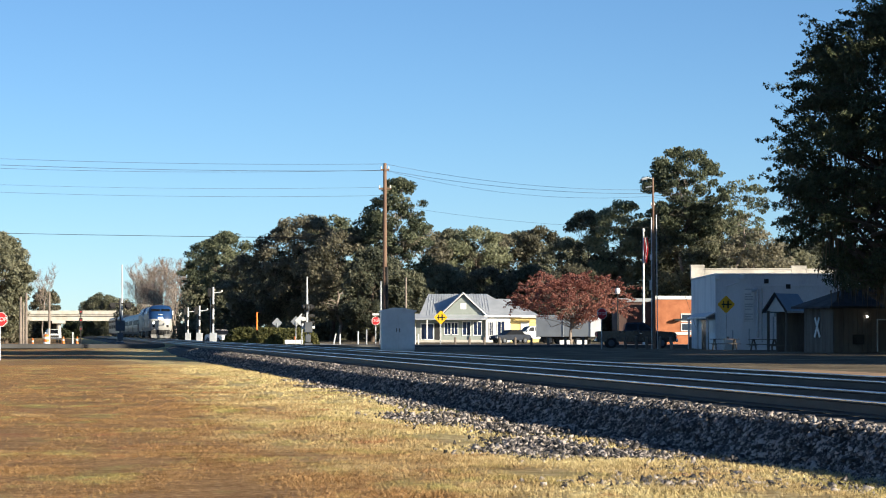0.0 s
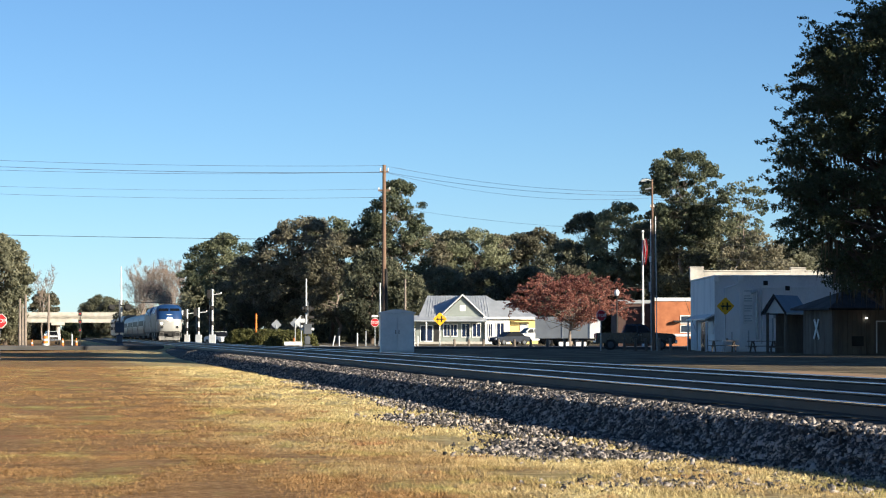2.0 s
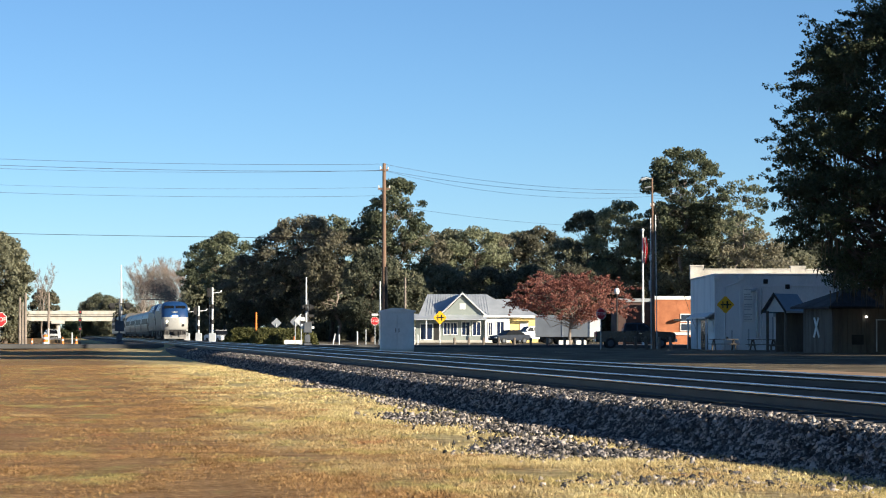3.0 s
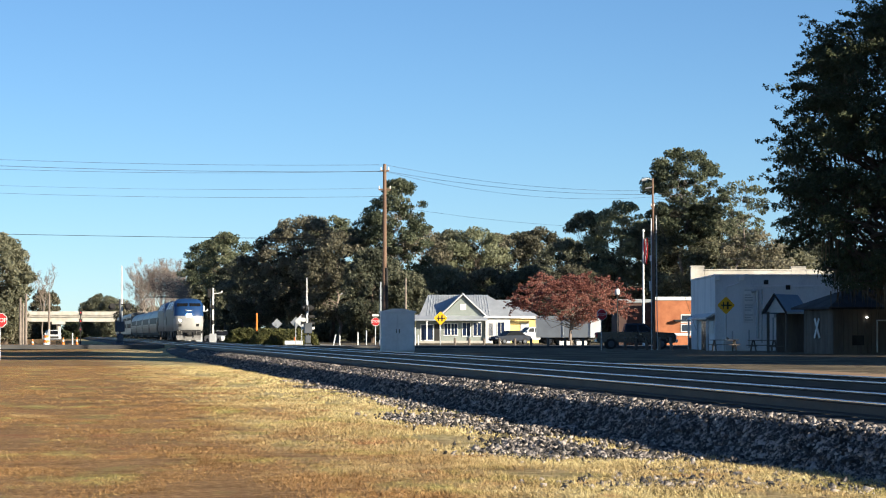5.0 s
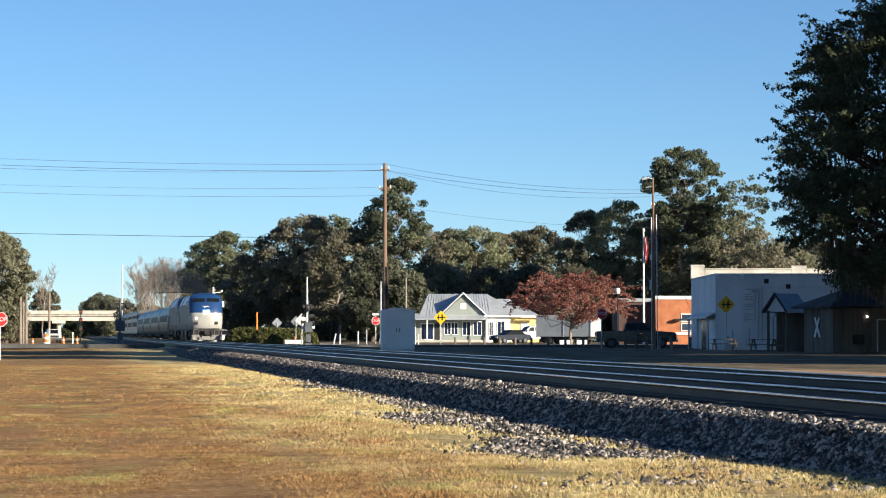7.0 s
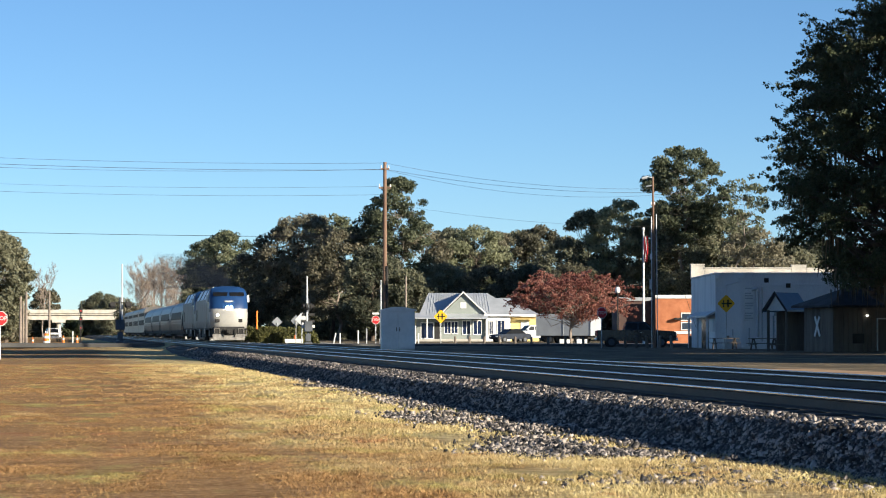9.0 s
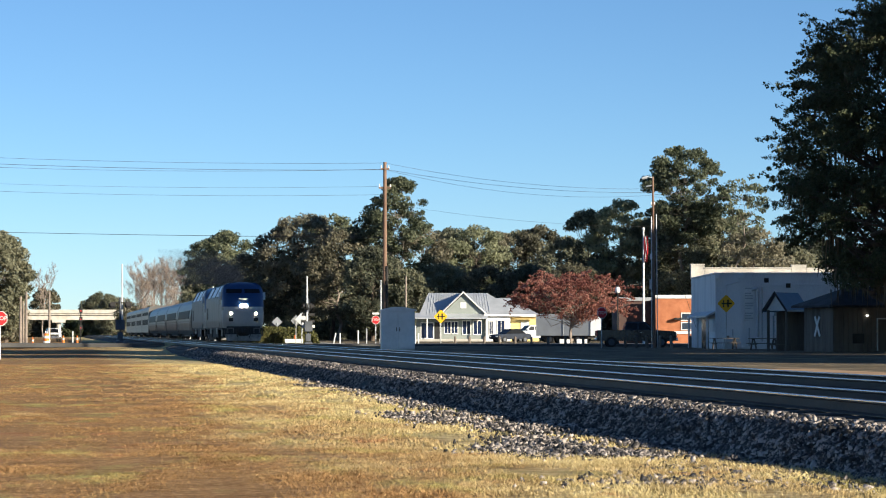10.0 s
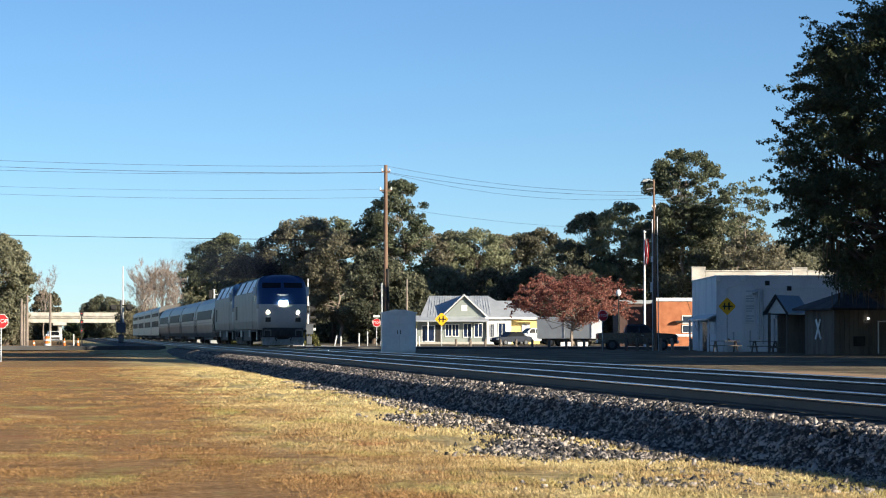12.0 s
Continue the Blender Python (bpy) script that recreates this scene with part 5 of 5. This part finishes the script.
def crossing_signal(m, label, arm_h, side=1):
    """Mast with flashing-light heads, gate drive and an upright gate arm."""
    t = thing("crossing_signal", m, label, "crossing signal", "signals of the level crossing")
    # mast and boxes carry their shade in the steel's colour
    part("base", boxes(((-0.3, -0.3, -0.4), (0.3, 0.3, 0.15)), bevel=0.03), M_SHADEGALV, t)
    part("mast", rods(((0, 0, 0), (0, 0, 3.45), 0.075), seg=10), M_SHADEGALV, t)
    part("gate_drive", boxes(((-0.36, -0.3, 0.95), (0.36, 0.3, 1.75)), bevel=0.05), M_SHADEGALV, t)
    part("junction_box", boxes(((-0.22, -0.2, 0.2), (0.22, 0.2, 0.8)), bevel=0.03), M_SHADEGALV, t)
    part("cross_tube", rods(((-0.75, 0, 3.05), (0.75, 0, 3.05), 0.05), seg=8), M_BLACK, t)
    for s in (-1, 1):
        for f in (-1, 1):
            h = part("light_head", rods(((s * 0.6, f * 0.1, 2.85), (s * 0.6, f * 0.22, 2.85), 0.27), ((s * 0.6, f * 0.2, 2.85), (s * 0.6, f * 0.42, 2.9), 0.15, 0.17), seg=16), M_BLACK, t, "black round light head with a hood")
            part("lens", rods(((s * 0.6, f * 0.22, 2.85), (s * 0.6, f * 0.235, 2.85), 0.10), seg=12), M_RED, h)
    part("gate_arm", rods(((0.16 * side, 0.1, 1.3), (0.12 * side, 0.1, arm_h), 0.07, 0.045), seg=8), M_WHITE, t, "white gate arm standing upright")
    return t


crossing_signal(pose(-24.65, 190, 0.62, 0, 0, 8), "level crossing signal with black light heads and raised arm", 6.0)
g = crossing_signal(pose(-10.3, 190, 0.5, 0, 0, 98), "level crossing signal seen from its side with raised white arm", 5.2, -1)
for z in (1.35, 1.75, 2.25):
    part("bracket", boxes(((-0.1, -0.5, z - 0.1), (0.1, 0.5, z + 0.1)), bevel=0.02), M_WHITE if z < 1.5 else M_BLACK, g)


def wayside_signal(m, h, label):
    t = thing("wayside_signal", m, label, "railway signal", "railway signals")
    part("mast", rods(((0, 0, -0.2), (0, 0, h), 0.10), seg=10), M_WHITE, t)
    for z in (h * 0.35, h * 0.62):
        part("dark_band", rods(((0, 0, z), (0, 0, z + 0.45), 0.128), seg=10), M_BLACK, t)
    part("signal_head", boxes(((-0.55, -0.25, h - 1.0), (-0.2, 0.15, h - 0.1)), bevel=0.03), M_BLACK, t)
    part("bracket", rods(((0, 0, h - 0.6), (0.9, 0, h - 0.5), 0.05), ((0.9, 0, h - 0.5), (0.9, 0, h - 0.3), 0.08), seg=8), M_WHITE, t)
    part("ladder", boxes(((-0.32, 0.2, 0.2), (-0.28, 0.24, h - 1.0)), ((-0.08, 0.2, 0.2), (-0.04, 0.24, h - 1.0))), M_GALV, t)
    part("case", boxes(((-0.35, -0.3, 0), (0.35, 0.3, 1.1)), bevel=0.03), M_ALU, t)


wayside_signal(pose(-24.2, 262, 0.35), 5.9, "white banded railway signal mast with a bracket")
wayside_signal(pose(-27.9, 285, 0.35), 4.2, "shorter white railway signal mast")
wayside_signal(pose(-33.0, 322, 0.35), 4.4, "thin railway signal mast far along the line")


def dwarf_signal():
    t = thing("line_signal", rail_pose(2.9, 300, 0.05), "thin dark railway signal with stacked heads", "railway signal")
    part("mast", rods(((0, 0, -0.2), (0, 0, 3.9), 0.06), seg=8), M_BLACK, t)
    for z in (3.9, 2.9, 1.9):
        h = part("signal_head", boxes(((-0.2, -0.15, z - 0.25), (0.2, 0.15, z + 0.3)), bevel=0.03), M_BLACK, t)
        part("lens", rods(((0, -0.17, z), (0, -0.15, z), 0.08), seg=10), M_RED, h)


dwarf_signal()


def marker_post(x, y, z, h, mat, label, lean=0.0, r=0.055):
    t = thing("marker_post", pose(x, y, z, 0, lean, 0), label, "post", "marker posts")
    part("tube", rods(((0, 0, -0.2), (0, 0, h), r), seg=10), mat, t)
    part("cap", rods(((0, 0, h), (0, 0, h + 0.05), r * 1.05, r * 0.5), seg=10), mat, t)


for x, y, h, ln in ((-9.4, 213, 1.05, 12), (-8.9, 215, 1.0, 0), (-7.3, 214, 1.25, 0), (-2.4, 217, 1.65, 0), (-2.1, 214, 1.0, 0), (-5.8, 228, 0.5, 0), (-30.5, 205, 1.3, 0), (-35.8, 226, 3.6, 0), (-33.4, 211, 1.6, 0)):
    marker_post(x, y, 0.28 if x > -20 else 0.15, h, M_WHITE, "slender white marker post", ln)
marker_post(-6.6, 215, 0.3, 1.4, M_GALV, "grey steel marker post")
marker_post(-16.6, 222, 0.3, 2.95, M_ORANGE, "tall orange marker post above the bushes", 0, 0.085)


def bollard(x, y, h, mat, lean=0):
    t = thing("bollard", pose(x, y, 0.28, 0, lean, 0), "short pale wooden post beside the street" if mat is M_PALEBARK else "short dark wooden post beside the street", "post", "short wooden posts")
    part("shaft", rods(((0, 0, -0.15), (0, 0, h), 0.11, 0.10), seg=10), mat, t)
    part("cap", rods(((0, 0, h), (0, 0, h + 0.05), 0.10, 0.05), seg=10), mat, t)


for k in range(10):
    bollard(1.0 + k * 1.15, 205 - k * 3.0, 0.75, M_BARNWOOD)
for x, m, ln in ((12.6, M_BARNWOOD, 0), (13.3, M_BARNWOOD, 0), (14.0, M_BARNWOOD, -6), (14.75, M_PALEBARK, 2), (15.5, M_PALEBARK, -5), (16.6, M_BARNWOOD, 0), (17.6, M_BARNWOOD, 0), (18.8, M_BARNWOOD, 2)):
    bollard(x, 172 - (x - 12.6) * 1.2, 0.85, m, ln)


def street_lamp():
    t = thing("street_lamp", pose(13.34, 190, 0.3), "ornamental black street lamp with a white acorn globe", "street lamp")
    part("post", rods(((0, 0, 0), (0, 0, 0.6), 0.13, 0.09), ((0, 0, 0.6), (0, 0, 4.0), 0.06, 0.045), ((0, 0, 4.0), (0, 0, 4.1), 0.12, 0.14), seg=12), M_BLACK, t)
    bm = bmesh.new()
    bmesh.ops.create_uvsphere(bm, u_segments=16, v_segments=10, radius=0.2, matrix=Matrix.Translation((0, 0, 4.32)) @ Matrix.Diagonal((1, 1, 1.35, 1)))
    part("globe", bm, M_LAMPGLASS, t, "white acorn globe", smooth=True)
    part("finial", rods(((0, 0, 4.57), (0, 0, 4.75), 0.10, 0.02), seg=10), M_BLACK, t)


street_lamp()


def flagpole():
    t = thing("flagpole", pose(15.33, 190, 0.3), "white flagpole with a limp red and white flag", "flagpole")
    part("pole", rods(((0, 0, 0), (0, 0, 8.9), 0.10, 0.06), seg=12), M_WHITE, t)
    bm = bmesh.new()
    bmesh.ops.create_uvsphere(bm, u_segments=12, v_segments=8, radius=0.12, matrix=Matrix.Translation((0, 0, 9.0)))
    part("ball", bm, M_WHITE, t, smooth=True)
    for k, m in enumerate((M_RED, M_WHITE, M_RED)):
        rows = []
        for i in range(9):
            z = 8.45 - i * 0.24
            w = 0.05 + 0.06 * math.sin(i * 0.5) + 0.03 * k
            rows.append([(0.05 + k * 0.07 + w * u, -0.1 - 0.05 * math.sin(u * 6 + i * 0.7 + k), z - 0.1 * u) for u in (0, 0.33, 0.66, 1.0)])
        bm = bmesh.new()
        vs = [[bm.verts.new(p) for p in r] for r in rows]
        for a, b in zip(vs, vs[1:]):
            for i in range(3):
                bm.faces.new((a[i], a[i + 1], b[i + 1], b[i]))
        bmesh.ops.solidify(bm, geom=bm.faces[:], thickness=0.012)
        part("flag_fold", bm, m, t, "hanging fold of the flag")


flagpole()


def bush(x, y, rx, ry, h):
    t = thing("clipped_bush", pose(x, y, 0.2), "large clipped olive-green bush beside the railway", "bush", "bushes by the crossing")
    bm = bmesh.new()
    for k in range(7):
        a = k * 0.9
        limb(bm, (0, 0, 0), (math.cos(a) * rx * 0.5, math.sin(a) * ry * 0.5, h * 0.6), 0.06, 0.02, 0.2, 2, 5)
    part("stem", bm, M_BARK, t)
    n = 170
    cs, rs = [], []
    for i in range(n):
        a, u = rng.uniform(0, 6.28), rng.uniform(0, 1)
        k = math.sqrt(1 - u * u) ** 0.7
        cs.append(np.array([math.cos(a) * rx * k * 0.9, math.sin(a) * ry * k * 0.9, u * h * 0.88]))
        rs.append(0.32)
    tagged(array_object("foliage", leaf_cloud(cs, rs, 800, 0.10, 0.9), 3, M_BUSH, t), kind="stuff")


bush(-17.9, 226, 2.0, 1.6, 1.75)
bush(-15.2, 222, 2.1, 1.7, 1.75)
bush(-12.9, 220, 2.0, 1.7, 1.65)


def cone(x, y, z):
    t = thing("traffic_cone", pose(x, y, z), "orange traffic cone with a white collar", "traffic cone", "traffic cones")
    part("base", boxes(((-0.18, -0.18, 0), (0.18, 0.18, 0.04)), bevel=0.01), M_ORANGE, t)
    part("body", rods(((0, 0, 0.04), (0, 0, 0.72), 0.13, 0.03), seg=14), M_ORANGE, t)
    part("collar", rods(((0, 0, 0.38), (0, 0, 0.52), 0.088, 0.07), seg=14), M_WHITE, t)


def barrel(x, y, z):
    t = thing("traffic_barrel", pose(x, y, z), "orange and white striped traffic barrel", "traffic barrel", "traffic barrels")
    for k in range(5):
        part("band", rods(((0, 0, 0.02 + k * 0.2), (0, 0, 0.2 + k * 0.2), 0.27 - k * 0.015, 0.265 - k * 0.015), seg=16), M_WHITE if k % 2 else M_ORANGE, t)


barrel(-32.2, 202, 0.3)
cone(-30.2, 198, 0.42)
cone(-29.4, 200, 0.42)
cone(-32.8, 199, 0.3)


def planter(x, y):
    t = thing("planter", pose(x, y, 0.3), "white planter box beside the red tree", "planter", "planters by the red tree")
    part("box", boxes(((-0.45, -0.25, 0.05), (0.45, 0.25, 0.5)), bevel=0.03), M_WHITE, t)
    part("soil", boxes(((-0.40, -0.2, 0.5), (0.40, 0.2, 0.52))), M_BARK, t)


planter(10.6, 217)
planter(12.1, 217)


def picnic_table(x, y, turn):
    t = thing("picnic_table", pose(x, y, 0.28, 0, 0, turn), "dark wooden picnic table with attached benches", "picnic table", "picnic tables by the store")
    for k in range(4):
        part("top_board", boxes(((-0.9, -0.38 + k * 0.195, 0.72), (0.9, -0.2 + k * 0.195, 0.76))), M_BARNWOOD, t)
    for s in (-1, 1):
        part("bench_board", boxes(((-0.9, s * 0.7 - 0.13, 0.42), (0.9, s * 0.7 + 0.13, 0.46))), M_BARNWOOD, t)
        for q in (-1, 1):
            part("leg", rods(((s * 0.65, q * 0.7, 0), (s * 0.65, q * 0.15, 0.72), 0.05), seg=6), M_BARNWOOD, t)
        part("brace", boxes(((s * 0.65 - 0.03, -0.75, 0.36), (s * 0.65 + 0.03, 0.75, 0.42))), M_BARNWOOD, t)


picnic_table(19.6, 152, 8)
picnic_table(21.2, 153, -12)
picnic_table(18.1, 160, 4)


def barrier(x, y):
    t = thing("road_barrier", pose(x, y, 0.35), "low white road barrier with an orange lamp", "barrier")
    part("board", boxes(((-0.75, -0.05, 0.18), (0.75, 0.05, 0.5)), bevel=0.015), M_WHITE, t)
    for k in (-1, 1):
        part("foot", boxes(((k * 0.6 - 0.05, -0.25, 0), (k * 0.6 + 0.05, 0.25, 0.18)), bevel=0.01), M_GALV, t)
    part("lamp", rods(((0.1, 0, 0.5), (0.1, 0, 0.8), 0.09), seg=12), M_ORANGE, t)


barrier(-12.4, 207)


# ---- loose stone, ties and grass ----
def bed_height(d, y):
    k = np.clip((y - 26) / 18, 0, 1)
    b, zb = 8.05 - 0.22 * k, 0.40 - 0.08 * k
    foot = (d - 7.5) / (b - 7.5)
    top = (d - b) / (8.26 - b)
    return np.where(d < 7.5, -0.02 + 0.03 * np.clip((d - 7.38) / 0.12, 0, 1), np.where(d < b, 0.01 + foot * (zb - 0.01), zb + np.clip(top, 0, 1) * (0.42 - zb)))


def stones(name, d, s, z, size, label):
    """Many small broken stones as one mesh: jittered six-cornered lumps."""
    n = len(d)
    c = np.array([(1, 0, 0), (-1, 0, 0), (0, 1, 0), (0, -1, 0), (0, 0, 1), (0, 0, -1)], dtype=float)
    v = c[None] * (0.6 + 0.6 * rng.random((n, 6, 1))) + rng.normal(size=(n, 6, 3)) * 0.22
    v *= (0.7 + 0.6 * rng.random((n, 1, 3))) * (np.minimum(size, 0.085)[:, None, None] * 0.72)
    q = rng.normal(size=(n, 4))
    q /= np.linalg.norm(q, axis=1)[:, None]
    w, x, y, zz = q.T
    R = np.stack([1 - 2 * (y * y + zz * zz), 2 * (x * y - w * zz), 2 * (x * zz + w * y), 2 * (x * y + w * zz), 1 - 2 * (x * x + zz * zz), 2 * (y * zz - w * x),
                  2 * (x * zz - w * y), 2 * (y * zz + w * x), 1 - 2 * (x * x + y * y)], axis=1).reshape(n, 3, 3)
    v = np.einsum("nij,nkj->nki", R, v)
    v += np.stack([d, s, z], axis=1)[:, None, :]
    f = np.array([(0, 2, 4), (2, 1, 4), (1, 3, 4), (3, 0, 4), (2, 0, 5), (1, 2, 5), (3, 1, 5), (0, 3, 5)])
    faces = (f[None] + 6 * np.arange(n)[:, None, None]).reshape(-1, 3)
    me = bpy.data.meshes.new(name)
    me.vertices.add(n * 6)
    me.vertices.foreach_set("co", v.astype(np.float32).ravel())
    me.loops.add(faces.size)
    me.loops.foreach_set("vertex_index", faces.astype(np.int32).ravel())
    me.polygons.add(len(faces))
    me.polygons.foreach_set("loop_start", np.arange(0, faces.size, 3, dtype=np.int32))
    me.update(calc_edges=True)
    me.materials.append(M_STONE)
    ob = new(name, me)
    ob.matrix_world = RAIL
    tagged(ob, label, "stones", kind="stuff")


def build_stones():
    parts_d, parts_s, parts_z, parts_r = [], [], [], []
    for s0, s1, per, size in ((19, 42, 1650, 0.042), (42, 80, 700, 0.052), (80, 150, 170, 0.08)):
        n = int((s1 - s0) * 1.25 * per)
        d, s = rng.uniform(7.15, 8.36, n), rng.uniform(s0, s1, n)
        r = size * rng.lognormal(0, 0.3, n)
        parts_d.append(d), parts_s.append(s), parts_z.append(bed_height(d, s) + r * 0.15), parts_r.append(r)
    # strays and drifts on the lawn beside the slope
    for k in range(55):
        c_d, c_s = 7.4 - abs(rng.normal()) * 0.55, rng.uniform(20, 75)
        n = int(rng.uniform(20, 130))
        parts_d.append(c_d + rng.normal(size=n) * 0.22), parts_s.append(c_s + rng.normal(size=n) * 0.6)
    for c_d, c_s, sd, ss, n in ((5.45, 28.5, 0.30, 0.8, 800), (6.1, 30.5, 0.25, 1.0, 700), (6.35, 27.8, 0.25, 0.5, 500), (5.9, 40, 0.3, 1.4, 500), (5.6, 22.3, 0.5, 0.5, 500), (6.5, 36, 0.2, 1.5, 500)):
        parts_d.append(c_d + rng.normal(size=n) * sd), parts_s.append(c_s + rng.normal(size=n) * ss)
    m = sum(len(a) for a in parts_d) - sum(len(a) for a in parts_r)
    r = 0.042 * rng.lognormal(0, 0.3, m)
    parts_r.append(r)
    parts_z.append(np.full(m, 0.015) + r * 0.1)
    stones("ballast_stones", np.concatenate(parts_d), np.concatenate(parts_s), np.concatenate(parts_z), np.concatenate(parts_r), "loose broken grey railway stones along the track")


build_stones()


def build_ties():
    bm = boxes(((-1.3, -0.115, -0.18), (1.3, 0.115, 0.0)), bevel=0.012)
    first = part("tie", bm, M_TIE, bed)
    first.location = (NEAR, 19.5, RAIL_TOP - 0.178)
    for k in range(1, 290):
        o = new("tie", first.data)
        o.parent = bed
        o.matrix_local = pose(NEAR + rng.normal() * 0.03, 19.5 + k * 0.52, RAIL_TOP - 0.178 + rng.normal() * 0.004, 0, 0, rng.normal() * 0.6)
    bm = bmesh.new()
    for k in range(200):
        box(bm, (FAR - 1.3, 40 + k * 0.52, RAIL_TOP - 0.358), (FAR + 1.3, 40.23 + k * 0.52, RAIL_TOP - 0.178))
    tagged(part("far_ties", bm, M_TIE, bed), "weathered wooden ties of the far track", kind="stuff")


build_ties()


def build_grass():
    out = []
    for s0, s1, per, ln, w, blades in ((18.5, 30, 420, 0.040, 0.006, 4), (30, 50, 190, 0.042, 0.010, 3), (50, 110, 45, 0.045, 0.02, 3)):
        lo = -3.2
        n = int((s1 - s0) * (7.6 - lo) * per)
        d, s = rng.uniform(lo, 7.6, n), rng.uniform(s0, s1, n)
        # thinner on bare ground and near the stones
        keep = np.array([noise.noise((a * 0.9, b * 0.35, 4)) for a, b in zip(d, s)])
        keep = (keep > -0.28 + rng.normal(size=n) * 0.15)
        d, s = d[keep], s[keep]
        n = len(d)
        g = 0.06 * np.array([noise.noise((a * 0.22, b * 0.1, 0)) + 0.4 * noise.noise((a * 0.9, b * 0.5, 3)) for a, b in zip(d, s)])
        for k in range(blades):
            a = rng.uniform(0, 2 * math.pi, n)
            h = ln * rng.uniform(0.5, 1.4, n) * np.clip(0.55 + (d - 1.5) * 0.14, 0.55, 1.0)
            tip = rng.normal(size=(n, 2)) * ln * 0.75
            base = np.stack([d + rng.normal(size=n) * 0.02, s + rng.normal(size=n) * 0.02, g - 0.01], axis=1)
            side = np.stack([np.cos(a) * w, np.sin(a) * w, np.zeros(n)], axis=1)
            top = base + np.stack([tip[:, 0], tip[:, 1], h], axis=1)
            out.append(np.stack([base - side, base + side, top], axis=1).reshape(-1, 3))
    ob = array_object("lawn_grass", np.concatenate(out), 3, ground_material("straw_grass", 1.1, True))
    ob.matrix_world = RAIL
    tagged(ob, "dry straw-coloured winter grass blades", "grass", kind="stuff")


build_grass()


# ---- exhaust ----
def exhaust():
    """Soot as a cloud of specks, thickest over the stacks and thinning behind."""
    t = thing("exhaust_smoke", Matrix(), "thin dark diesel exhaust drifting over the locomotives", "smoke")
    m = material("soot", [(0.008, 0.011, 0.018), (0.016, 0.021, 0.032)], 1.0, bump=0, spec=0.0)
    for k in range(26):
        u = (k + 0.5) / 26
        r = 0.35 + 1.5 * u ** 0.8
        n = int(12500 * (1 - 0.45 * u))
        c = np.array([0.0, 8 + 80 * u, 4.7 + 3.0 * u ** 0.7])
        p = np.clip(rng.normal(size=(n, 3)), -1.5, 1.5) * np.array([r, 2.2 + r, r * 0.7]) + c
        p[:, 2] = np.where(p[:, 2] < 4.45, 8.9 - p[:, 2], p[:, 2])
        q = p[:, None, :] + rng.normal(size=(n, 3, 3)) * 0.0098
        o = array_object("puff", q.reshape(-1, 3), 3, m, t)
        tagged(o, kind="stuff")
    return t


SMOKE = exhaust()


# ---- motion of the train ----
def nose_at(t):
    left = 12.0 - t
    return 150.0 + 15.9 * left - 0.095 * left * left


def train():
    made = []
    loco = locomotive()
    made.append((loco, 0.0))
    made.append((copy_thing(loco, Matrix()), 21.3))
    tube = coach("tube")
    made.append((tube, 42.6))
    for k in (1, 2, 3):
        made.append((copy_thing(tube, Matrix()), 42.6 + 26 * k))
    tall = coach("tall")
    made.append((tall, 42.6 + 26 * 4))
    for k in (5, 6, 7):
        made.append((copy_thing(tall, Matrix()), 42.6 + 26 * k))
    return made


TRAIN = train()


def motions():
    times = [k * 0.5 for k in range(25)]
    for ob, back in TRAIN + [(SMOKE, 0.0)]:
        walk(ob, [(t, rail_pose(FAR, nose_at(t) + back, RAIL_TOP)) for t in times])
    # every axle rolls without slipping
    for ob, back in TRAIN:
        for b in ob.children:
            for w in b.children:
                if w.name.startswith("wheelset"):
                    x, y, z = w.location
                    r = 0.5 if back < 40 else 0.46
                    steps = 360
                    walk(w, [(12.0 * k / steps, pose(x, y, z, math.degrees((nose_at(0.0) - nose_at(12.0 * k / steps)) / r) % 360, 0, 0)) for k in range(steps + 1)])


motions()
